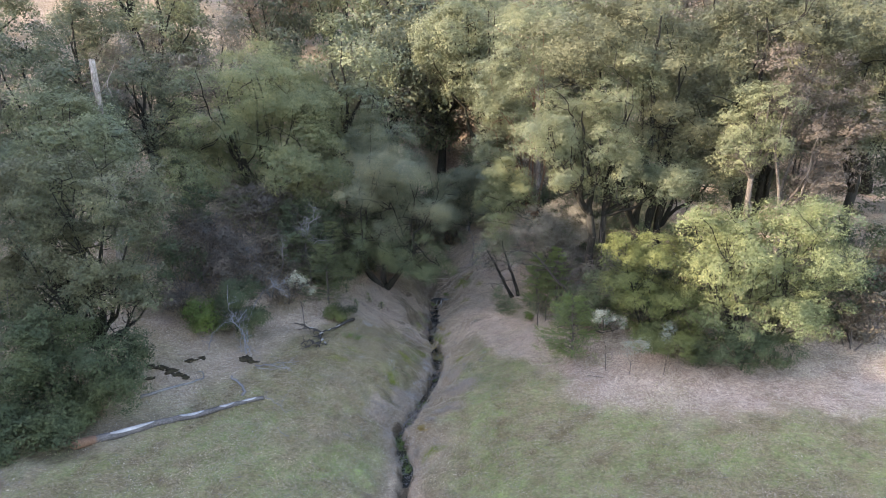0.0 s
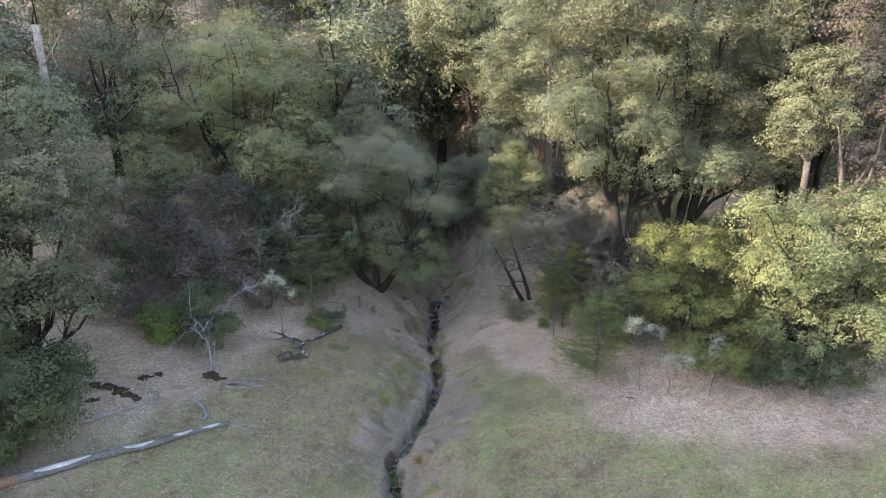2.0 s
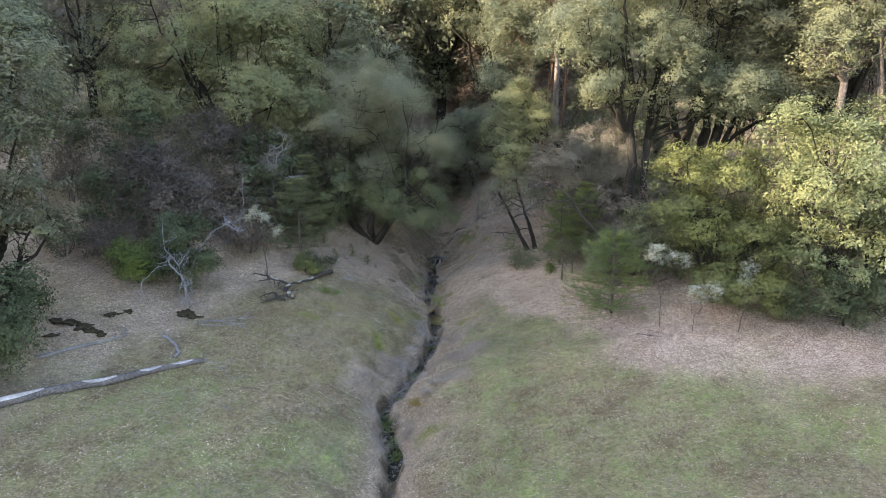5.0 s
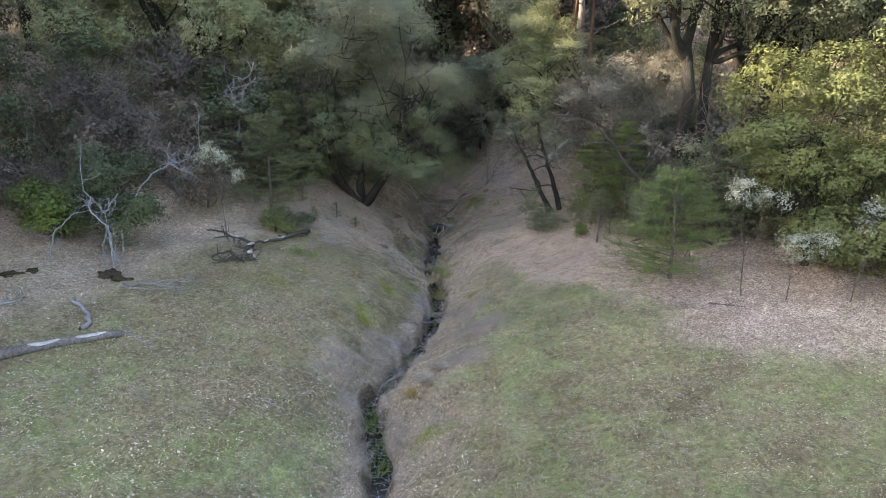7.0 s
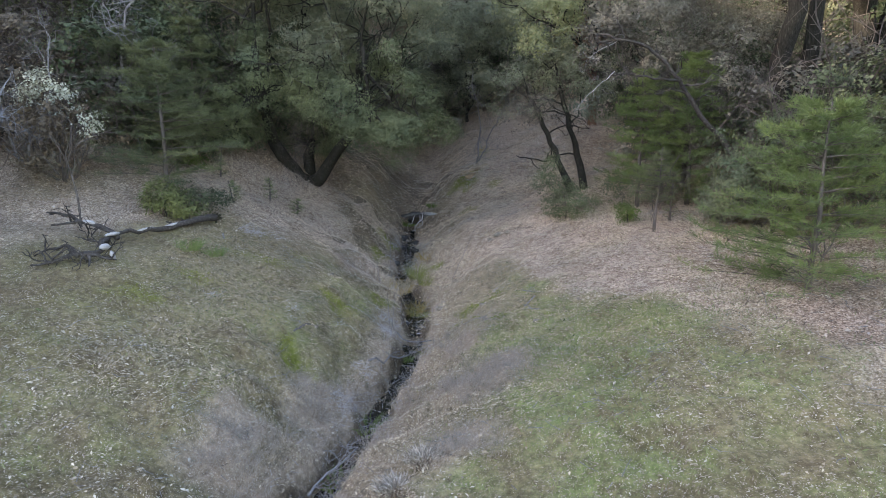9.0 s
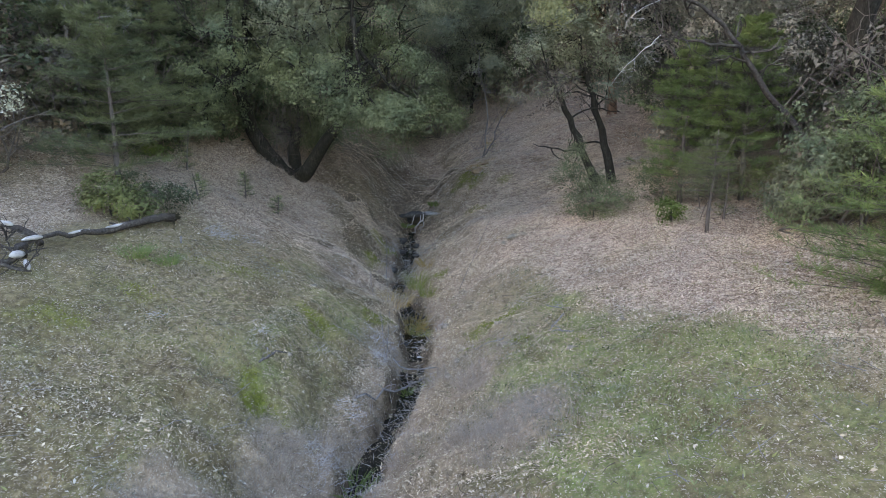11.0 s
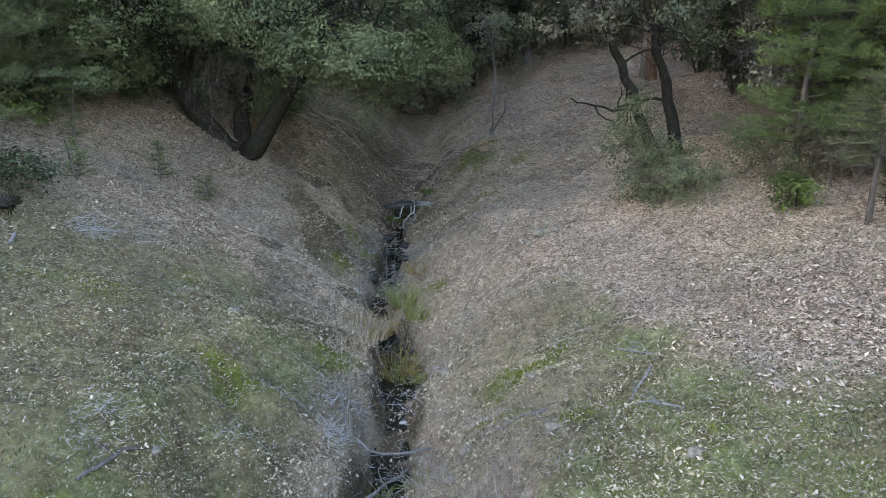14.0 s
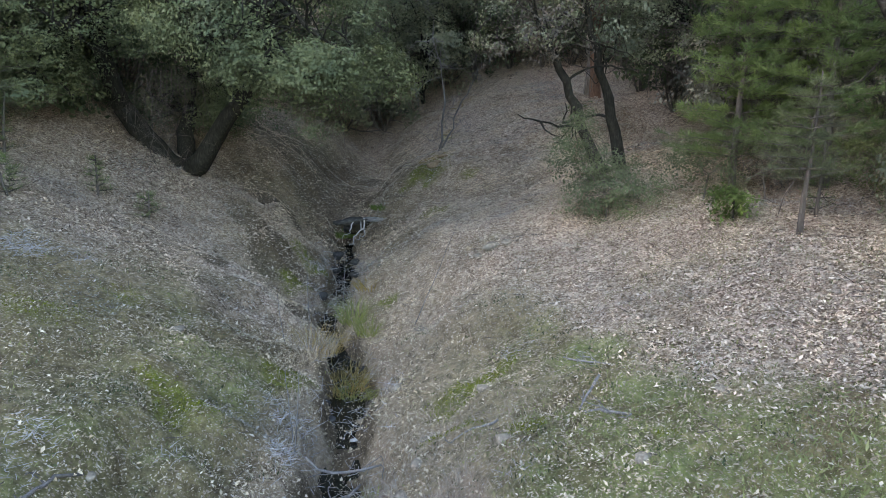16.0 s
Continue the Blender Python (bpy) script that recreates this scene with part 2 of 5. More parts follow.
nt.links.new(col, b.inputs["Base Color"])
bump(nt, b, height, 1.0, 0.15)


# ---- lie of the land ----
GRID = np.random.RandomState(7).rand(128, 128)


def vnoise(x, y, scale, shift=0.0):
    x, y = np.asarray(x, float) / scale + shift + 500.0, np.asarray(y, float) / scale + 2 * shift + 500.0
    i, j = np.floor(x).astype(int), np.floor(y).astype(int)
    u, v = x - i, y - j
    u, v = u * u * (3 - 2 * u), v * v * (3 - 2 * v)
    i, j, k, l = i % 128, j % 128, (i + 1) % 128, (j + 1) % 128
    return (GRID[i, j] * (1 - u) + GRID[k, j] * u) * (1 - v) + (GRID[i, l] * (1 - u) + GRID[k, l] * u) * v


def smooth(v, a, b_end):
    v = np.clip((v - a) / (b_end - a), 0, 1)
    return v * v * (3 - 2 * v)


def stream_x(y):
    """The brook's winding line."""
    return np.interp(y, [-400, 24, 30, 32.5, 34.5, 35.7, 37.2, 39, 40.2, 42, 44.5, 46, 47.5, 50.2, 53, 56, 60, 66, 80, 400],
                     [-1.5, -1.6, -1.9, -1.9, -2.4, -2.7, -2.1, -1.5, -1.2, -.7, -.45, -.5, -.6, -1.15, -.85, -.9, -.6, -.2, 0, 0])


def bed(y):
    return sum(np.interp(y + d, [-400, 0, 20, 30, 36, 45, 50, 55.6, 56.9, 62, 66, 80, 100, 140, 400],
                         [-12, -5, -3.6, -2.9, -2.45, -1.75, -1.35, -.8, .0, 1.0, 2.5, 9, 19, 38, 130]) for d in (-.5, 0, .5)) / 3


def ground_z(x, y):
    x, y = np.asarray(x, float), np.asarray(y, float)
    dx = x - stream_x(y)
    a = np.abs(dx) + (0.55 * (vnoise(x, y, 0.55) - 0.5) + .6 * (vnoise(x, y, 1.4, 13) - .5)) * smooth(np.abs(dx), 0, .6) * (1 - smooth(np.abs(dx), 2, 5))
    steps = [.73, 1.4, 2.4, 3.4, 4.7, 7, 12, 20, 40, 80, 200]
    prof = [0, .55, 1.2, 1.6, 1.95, 2.65, 3.4, 4.4, 7.5, 13, 24]
    right = np.interp(a, steps, [0, .52, 1.12, 1.58, 2.0, 2.9, 4.0, 4.9, 6.5, 10, 18]) * np.interp(y, [28, 34, 37, 40, 46, 50, 55, 62], [.7, .75, .83, .95, 1.02, 1.1, 1.05, 1.08])
    left = (np.interp(a - .5, steps, prof) + np.interp(a, steps, prof) * 2 + np.interp(a + .5, steps, prof)) / 4 * np.interp(y, [28, 33, 36, 41, 46, 50, 54, 64], [.72, .78, .98, 1.15, 1.1, 1.1, 1.4, 1.6]) + np.maximum(a - 3.5, 0) * np.interp(y, [43.5, 46, 49, 54, 60, 80], [0, .06, .2, .32, .3, 0]) * (1 - smooth(a, 18, 34))
    gully = .55 * np.clip((a - .22) / .34, 0, 1) * (1 - smooth(y, 57.5, 62))
    ridge = 41.4 * smooth(-x, 36, 92) * (1 - smooth(y, 34, 70)) * smooth(y, -160, -60)
    rough = 0.10 * (vnoise(x, y, 1.7, 3) - .5) + 0.09 * (vnoise(x, y, .6, 9) - .5) + .08 * (vnoise(x, y, .27, 12) - .5) + .06 * (vnoise(x, y, .15, 14) - .5) + 0.5 * (vnoise(x, y, 7, 5) - .5) * smooth(np.abs(dx), 3, 12)
    ph = (y + 2.2 * vnoise(x, y, 2.4, 81) + .45 * x) / 1.7
    tri = ph - np.floor(ph)
    ledges = .34 * (1 - (1 - tri) ** 4 - tri * .9) * smooth(y, 54.5, 57) * (1 - smooth(y, 66, 72)) * (1 - smooth(np.abs(x - 1), 6, 10)) * (.3 + 1.1 * vnoise(x, y, 3.1, 83))
    return bed(y) + gully + np.where(dx > 0, right, left) + ridge + rough + ledges


def gz(x, y):
    return float(ground_z(x, y))


def cover_of(x, y):
    """How much leaf litter, turf and dead straw covers the soil."""
    edge = np.interp(x, [-40, -26, -20, -16, -13, -10, -7, -4, -1.5, 2.2, 4.2, 6.6, 9.5, 12.3, 18, 24, 60], [17, 20, 25.5, 31.5, 36, 42, 46, 46.5, 47, 46, 41, 37, 33.2, 31, 31, 31.6, 33])
    wob = 2.6 * (vnoise(x, y, 2.3, 1) - .5) + 1.5 * (vnoise(x, y, .8, 2) - .5)
    litter = smooth(y + wob - edge, -1.4, 1.6) * (0.72 + 0.4 * vnoise(x, y, 1.4, 11))
    dr = x - stream_x(y)
    litter = litter * (1 - .5 * (dr > 0) * (1 - smooth(dr + 1.4 * (vnoise(x, y, 1.2, 17) - .5), 1.6, 4.2)) * (1 - smooth(y, 52, 56)))
    litter = litter * (1 - .5 * smooth(-x, 13, 16) * (1 - smooth(y, 32, 36))) * (1 - .4 * smooth(-x, 7, 11) * (.4 + vnoise(x, y, 2.0, 33)))
    litter = litter * (1 - .35 * (1 - smooth(np.abs(dr) + 1.2 * (vnoise(x, y, 1.5, 19) - .5), 1.2, 3.6)) * smooth(y, 47, 51))
    green = np.clip(0.36 + 1.3 * (vnoise(x, y, 2.6, 4) - .3) + 1.0 * (vnoise(x, y, .7, 6) - .5) + .3 * smooth(x, 0, 5) - .3 * smooth(x, 6, 11), 0, 1)
    for px, py, r, g in ((3.2, 41.3, 2.6, .55), (5.2, 39.6, 2.2, .4), (1.6, 44.6, 1.2, .35), (-2.2, 44.8, 1.0, .6), (-3.6, 45.2, 1.2, .4), (-6, 30.5, 2.2, .5), (-3.8, 31.2, 1.6, .5), (9, 33, 3.0, .4)):
        green = np.clip(green + g * (1 - smooth(np.hypot(x - px, y - py) + 1.4 * (vnoise(x, y, .9, 29) - .5), .3 * r, 1.1 * r)), 0, 1.2)
    dx = np.abs(x - stream_x(y))
    green = green * (1 - .6 * smooth(-x, 2.5, 5.5) * smooth(y, 34, 39)) * smooth(dx, .5, 2.2) * (1 - .5 * smooth(y, 37, 43) * (1 - smooth(x, -4, -1)))
    dead = np.zeros_like(np.asarray(x, float))
    for px, py, r in ((1.2, 38.7, 1.35), (.7, 36.0, .9), (-3.9, 36.9, 1.0), (-2.7, 39.3, .8), (.8, 41.3, .6), (-2.4, 33.6, .7)):
        dead = np.maximum(dead, 1 - smooth(np.hypot(x - px, y - py) + .9 * (vnoise(x, y, .8, 8) - .5), .45 * r, 1.2 * r))
    dead = np.maximum(dead, (1 - smooth(dx, .5, 1.5)) * .8)
    green = green * (1 - .75 * (dr > 0) * (1 - smooth(dr, 2.5, 4.0)) * smooth(y, 43.5, 46))
    dead = np.maximum(dead, .5 * (dr > 0) * (1 - smooth(dr + 1.2 * (vnoise(x, y, 1.1, 85) - .5), 1.6, 3.6)) * smooth(y, 28, 33) * (1 - smooth(y, 50, 54)))
    damp_and_shade = .8 * (1 - smooth(dx + .5 * (vnoise(x, y, .5, 23) - .5), .15, .5)) * (1 - smooth(y, 57, 60))
    # The hollow behind the slab: the trees' shade painted as dark earth.
    damp_and_shade = np.maximum(damp_and_shade, .62 * (1 - smooth(np.hypot((x + 1.7) * .6, (y - 59.5) * .4) + 1.5 * (vnoise(x, y, 1.0, 24) - .5) + .8 * (vnoise(x, y, .4, 27) - .5), 0.8, 2.6)))
    damp_and_shade = np.maximum(damp_and_shade, .7 * (1 - smooth(np.hypot((x + 19.4) * .6, y - 28.9) + .9 * (vnoise(x, y, .8, 37) - .5), .3, 1.3)))
    damp_and_shade = np.maximum(damp_and_shade, .6 * (vnoise(x, y, .9, 25) > .5) * smooth(y, 47, 49) * (1 - smooth(np.abs(x + 2.5), .8, 2.1)) * (1 - smooth(y, 55, 58)))
    return np.clip(litter * (1 - .7 * damp_and_shade), 0, 1), green, np.clip(dead * (1 - damp_and_shade), 0, 1), damp_and_shade


MOSS = ((1.99, 53.9, .5), (1.7, 57.0, .6), (2.1, 56.4, .4), (3.1, 55.8, .45), (-1.8, 52.8, .35), (-2.1, 50.8, .4), (.3, 49.1, .35), (-1.7, 45.1, .3), (2.4, 57.6, .4), (2.9, 60.5, .5), (3.4, 62.5, .4), (-5.4, 44.4, .4), (-4.7, 44.6, .5), (-4.2, 45.8, .35), (-6.4, 41.9, .6), (-7.0, 40.3, .6), (-1.6, 45.5, .35), (-2.6, 43.6, .4), (1.3, 44.2, .3), (3.0, 40.9, .25), (2.1, 42.2, .3), (-2.04, 50.7, .4), (-1.72, 52.3, .35), (-3.4, 40.2, .4), (1.2, 42.9, .3), (1.9, 44.2, .3), (-.2, 32.6, .6))


def moss_w(x, y):
    m = np.zeros_like(x)
    for px, py, r in MOSS:
        m = np.maximum(m, (.55 if px < -4 else 1) * (1 - smooth(np.hypot((x - px) * .7, y - py) + .5 * (vnoise(x, y, .35, 51) - .5) + .5 * (vnoise(x, y, .8, 52) - .5), r * .2, r * 1.1)))
    return m


# ---- mesh tools ----
def quads_mesh(name, verts):
    """A mesh of loose leaves from an array of N x corners x 3."""
    n, k = verts.shape[:2]
    me = bpy.data.meshes.new(name)
    me.vertices.add(k * n)
    me.vertices.foreach_set("co", np.ascontiguousarray(verts, dtype=np.float32).ravel())
    me.loops.add(k * n)
    me.loops.foreach_set("vertex_index", np.arange(k * n, dtype=np.int32))
    me.polygons.add(n)
    me.polygons.foreach_set("loop_start", np.arange(0, k * n, k, dtype=np.int32))
    me.update(calc_edges=True)
    return me


def unit(v):
    return v / np.maximum(np.linalg.norm(v, axis=-1, keepdims=True), 1e-9)


def leaf_quads(rng, at, normal, size, aspect=0.55, fold=0.12, along=None, small=False):
    """Folded pointed leaves at the places given."""
    n = len(at)
    u = unit(np.cross(normal, rng.normal(size=(n, 3)))) if along is None else unit(along)
    v = unit(np.cross(normal, u))
    s = (size * (0.65 + 0.7 * rng.rand(n)))[:, None]
    w = s * aspect * (0.8 + 0.4 * rng.rand(n))[:, None]
    if small:
        return np.stack([at - u * s * .5 - v * w * .5, at - u * s * .5 + v * w * .5, at + u * s * .5], axis=1)
    lift = unit(np.cross(u, v)) * s * fold
    return np.stack([at - u * s * .5, at - v * w * .5 + lift, at + u * s * .5, at + v * w * .5 + lift], axis=1)


class Tubes:
    """Gathers tapered tubes into one mesh."""

    def __init__(self):
        self.v, self.f = [], []

    def add(self, pts, radii, sides=6, cap=True):
        pts = [Vector(p) for p in pts]
        base = len(self.v)
        side = Vector((0.3, 0.9, 0.1))
        for i, p in enumerate(pts):
            d = (pts[min(i + 1, len(pts) - 1)] - pts[max(i - 1, 0)]).normalized()
            a = d.cross(side)
            if a.length < 0.05:
                a = d.cross(Vector((0.9, 0.1, 0.4)))
            a.normalize()
            side = a.cross(d)
            c = d.cross(a)
            for k in range(sides):
                q = 2 * math.pi * k / sides
                self.v.append(tuple(p + (a * math.cos(q) + c * math.sin(q)) * radii[i]))
        for i in range(len(pts) - 1):
            for k in range(sides):
                a0, a1 = base + i * sides + k, base + i * sides + (k + 1) % sides
                self.f.append((a0, a1, a1 + sides, a0 + sides))
        if cap:
            self.f.append(tuple(base + k for k in reversed(range(sides))))
            self.f.append(tuple(base + (len(pts) - 1) * sides + k for k in range(sides)))

    def mesh(self, name):
        me = bpy.data.meshes.new(name)
        me.from_pydata(self.v, [], self.f)
        me.polygons.foreach_set("use_smooth", np.ones(len(me.polygons), dtype=bool))
        me.update()
        return me


def part(name, me, mat, parent=None, label=""):
    ob = new(name, me)
    if not me.materials:
        me.materials.append(mat)
    if parent is not None:
        ob.parent = parent
    if label:
        ob["label"] = label
    return ob


def thing(name, label, category, at=(0, 0, 0), group="", kind=""):
    ob = new(name)
    ob.location = at
    ob.empty_display_size = 0.2
    return tagged(ob, label, category, group, kind)


def single(name, me, mat, label, category, at=(0, 0, 0), group="", kind=""):
    ob = part(name, me, mat)
    ob.location = at
    return tagged(ob, label, category, group, kind)


def wander(rng, a, b_end, n, jitter, sag=0.0):
    """A crooked line from a to b."""
    a, b_end = np.array(a, float), np.array(b_end, float)
    ts = np.linspace(0, 1, n)
    pts = a + (b_end - a) * ts[:, None]
    off = np.cumsum(rng.normal(size=(n, 3)), axis=0)
    off -= off[0] + (off[-1] - off[0]) * ts[:, None]
    pts += off * jitter * np.linalg.norm(b_end - a) / n
    pts[:, 2] += sag * np.sin(math.pi * ts)
    return pts


def branching(tubes, rng, p, d, length, r, depth, spread=0.7, lift=0.15, kids=3, crook=0.25, thin=0.6, sides=5):
    """Limb that forks into smaller ones."""
    n = 4 if depth else 3
    pts, q, e = [np.array(p, float)], np.array(p, float), unit(np.array(d, float))
    for i in range(n):
        e = unit(e + rng.normal(size=3) * crook + np.array((0, 0, lift)))
        q = q + e * length / n
        pts.append(q)
    tubes.add(pts, list(np.linspace(r, r * thin * .8, n + 1)), max(3, sides), False)
    if depth:
        for k in range(kids):
            i = rng.randint(1, n + 1) if k else n
            e2 = unit(pts[i] - pts[i - 1] + rng.normal(size=3) * spread)
            branching(tubes, rng, pts[i], e2, length * (.5 + .3 * rng.rand()), r * thin, depth - 1, spread, lift, kids, crook, thin, sides - 1)


def crown_quads(rng, lobes, leaf, cover=1.0, shaggy=0.3, aspect=0.55, clump=.36, small=False):
    """Leaves over the billows of every lobe: billows carry sprigs, sprigs carry leaves, with gaps below and between."""
    out = []
    aspect = .72 if small else aspect
    for x, y, z, r in lobes:
        rc0 = min(max(clump * r, .18), 1.5)
        k = int(min(max(6, 2.0 * (r / rc0) ** 2), 90))
        d = unit(rng.normal(size=(k, 3)) + np.array((0, 0, .25)))
        rc = rc0 * (.5 + rng.rand(k))
        cen = d * (r * (.5 + .5 * rng.rand(k)) - .2 * rc)[:, None]
        n = int(cover * 6.2 * np.sum(rc ** 2) / (.5 * leaf * leaf * aspect)) + 14
        m = n // 7 + 1
        own = rng.choice(k, m, p=rc ** 2 / np.sum(rc ** 2))
        e = unit(rng.normal(size=(m, 3)) * .85 + d[own] * .7 + np.array((0, 0, .7)))
        rad = rc[own] * (1 - .9 * shaggy * rng.rand(m) ** 1.4 + .5 * rng.rand(m) ** 4)
        at = cen[own] + e * rad[:, None] * np.array((1.25, 1.25, .8))
        at[:, 2] -= .16 * np.hypot(e[:, 0], e[:, 1]) * rc[own]
        twig = rng.randint(m, size=n)
        at = at[twig] + rng.normal(size=(n, 3)) * leaf * np.array((1.25, 1.25, .75))
        nor = unit(e[twig] * .7 + d[own][twig] * .35 + np.array((0, 0, .3)) + rng.normal(size=(n, 3)) * .36)
        out.append(leaf_quads(rng, at + np.array((x, y, z)), nor, leaf, aspect, small=small))
    return np.concatenate(out)


def tree(name, label, base, lobes, mat, leaf, seed, girth=0.3, cover=1.0, trunks=((0, 0),), bark_mat=None, depth_of=0.6, category="tree", group="", shaggy=0.35, fork=0.35, knee_z=None, clump=.33, lit_top=None):
    """A tapered trunk with limbs that reach into the lobes of its crown. Lobes: x, y, z and radius."""
    rng = np.random.RandomState(seed)
    bx, by = base
    bz = gz(bx, by)
    ob = thing(name, label, category, (bx, by, bz), group)
    small = leaf > .13
    leaf, cover = leaf * (.62 if small else 1), cover * (.62 if small else .8)
    near = [(x - bx, y - by + r * .5 * (rng.rand() - .5), z - bz, r) for x, y, z, r in lobes]
    back = [(x + r * .4 * (rng.rand() - .5), y + r * (depth_of + .5), z - r * .1, r * .9) for x, y, z, r in near] if depth_of else []
    # Lobes above the split take another leaf colour, as light painted into the crown.
    split = lit_top[1] - bz if lit_top else 1e9
    for shade, low_z, high_z in ((mat, -1e9, split), (lit_top and lit_top[0], split, 1e9)):
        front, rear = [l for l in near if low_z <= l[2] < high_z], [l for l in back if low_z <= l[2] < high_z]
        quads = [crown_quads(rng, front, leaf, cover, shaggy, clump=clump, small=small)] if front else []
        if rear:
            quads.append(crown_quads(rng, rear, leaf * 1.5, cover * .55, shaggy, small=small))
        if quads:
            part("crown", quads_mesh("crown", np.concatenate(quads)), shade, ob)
    low = min(l[2] - l[3] for l in near)
    for t, (tx, ty) in enumerate(trunks):
        tubes = Tubes()
        knee = np.array((tx * .5 + .15 * rng.normal(), ty * .5, knee_z or max(low * fork + .2, .5)))
        foot = np.array((tx * .07, ty * .07, -.35))
        g = girth * (1 if t == 0 else .8)
        pts = wander(rng, foot, knee, 6, .12)
        tubes.add(pts, [g * 1.45, g * 1.12, g, g * .94, g * .88, g * .82], 9)
        if girth >= .3 and not knee_z:
            mine = [l for l in near if min(range(len(trunks)), key=lambda j: math.hypot(trunks[j][0] - l[0], trunks[j][1] - l[1])) == t] or near
            peak = max(mine, key=lambda l: l[2])
            lead = wander(rng, knee, (.45 * knee[0] + .55 * peak[0] + .3 * rng.normal(), knee[1] * .5 + .5 * peak[1] - .6 * peak[3], peak[2] + peak[3] * .3), 12, .14)
            tubes.add(lead, list(np.linspace(g * .85, g * .14, 12)), 8, False)
        if knee_z:
            mine = [l for l in near if min(range(len(trunks)), key=lambda j: math.hypot(trunks[j][0] - l[0], trunks[j][1] - l[1])) == t] or near
            stem = wander(rng, knee, (sum(l[0] for l in mine) / len(mine), sum(l[1] for l in mine) / len(mine), .5 * max(l[2] for l in mine) + .2 * knee[2]), 9, .16)
            tubes.add(stem, list(np.linspace(g * .8, g * .3, 9)), 9, False)
        for i, (x, y, z, r) in enumerate(near + back[::3]):
            if min(range(len(trunks)), key=lambda j: math.hypot(trunks[j][0] - x, trunks[j][1] - y)) != t:
                continue
            end = np.array((x, y, z + r * .1))
            start, thick = (stem[3 + i % 6], .32) if knee_z else (knee, .62)
            pts = wander(rng, start, end, 8, .22, -.05 * np.linalg.norm(end - start))
            tubes.add(pts, list(np.linspace(g * thick, g * .10, 8)), 7, False)
            for k in range(5):
                d = unit(rng.normal(size=3) + np.array((0, 0, .4)))
                branching(tubes, rng, pts[3 + k % 5], d, r * .9, g * .16, 1, .8, .1, 3, .3)
        part("trunk", tubes.mesh("trunk"), bark_mat or M_BARK, ob)
    return ob


# ---- ground, one sheet to the horizon ----
def stretches(*spans):
    out = []
    for a, b_end, n in spans:
        out += list(np.linspace(a, b_end, n, endpoint=False))
    return out + [spans[-1][1]]


gx = np.array(stretches((-900, -200, 7), (-200, -60, 20), (-60, -24, 28), (-24, -7, 48), (-7, -3.4, 44), (-3.4, .6, 56), (.6, 6, 62), (6, 24, 54), (24, 60, 22), (60, 200, 14), (200, 900, 7)))
gy = np.array(stretches((-900, -200, 6), (-200, 0, 22), (0, 24, 20), (24, 34, 40), (34, 38, 34), (38, 50, 140), (50, 58, 76), (58, 70, 80), (70, 140, 36), (140, 300, 14), (300, 1200, 8)))
XX, YY = np.meshgrid(gx, gy)
ZZ = ground_z(XX, YY)
nx, ny = len(gx), len(gy)
idx = np.arange(nx * ny).reshape(ny, nx)
me = bpy.data.meshes.new("ground")
me.from_pydata(np.stack([XX, YY, ZZ], -1).reshape(-1, 3).tolist(), [], np.stack([idx[:-1, :-1], idx[:-1, 1:], idx[1:, 1:], idx[1:, :-1]], -1).reshape(-1, 4).tolist())
me.polygons.foreach_set("use_smooth", np.ones(len(me.polygons), dtype=bool))
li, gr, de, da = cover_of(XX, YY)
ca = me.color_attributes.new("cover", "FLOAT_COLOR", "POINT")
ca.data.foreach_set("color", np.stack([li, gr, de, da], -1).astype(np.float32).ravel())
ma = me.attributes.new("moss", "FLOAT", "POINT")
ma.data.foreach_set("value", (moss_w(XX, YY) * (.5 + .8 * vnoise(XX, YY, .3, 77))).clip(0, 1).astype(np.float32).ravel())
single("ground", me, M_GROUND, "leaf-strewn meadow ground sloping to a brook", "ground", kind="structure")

# brook
ys = np.arange(24, 56.4, .25)
v, f = [], []
for i, y in enumerate(ys):
    z = float(bed(y)) + .03
    for s in (-.34, .34):
        v.append((float(stream_x(y)) + s, y, z))
    if i:
        f.append((2 * i - 2, 2 * i - 1, 2 * i + 1, 2 * i))
me = bpy.data.meshes.new("water")
me.from_pydata(v, [], f)
single("water", me, M_WATER, "dark still water of a narrow brook", "water", kind="structure")

# ---- trees round the clearing ----
tree("oak_tree", "broad rounded evergreen oak at the wood's edge", (-16.5, 58.5),
     [(-15.9, 57.0, 20.0, 3.8), (-20.2, 57.0, 16.9, 4.1), (-13.2, 57.0, 16.3, 4.3), (-23.1, 57.0, 13.2, 3.6), (-18.0, 56.0, 12.6, 4.6), (-12.4, 56.5, 12.0, 4.1), (-15.7, 57.0, 8.7, 3.3), (-20.6, 57.0, 9.1, 3.1)],
     M_DOME, .2, 11, .4, trunks=((-1.5, 0), (1.8, .5), (.2, 1)))
tree("oak_tree", "slender grey-green oak with a sunlit tip", (-6.5, 60), [(-6.6, 59.0, 15.8, 2.0), (-4.9, 59.0, 14.1, 2.6), (-7.5, 59.0, 13.3, 2.1), (-6, 59.5, 10.5, 2.4)], M_OAK_GREY, .2, 12, .22)
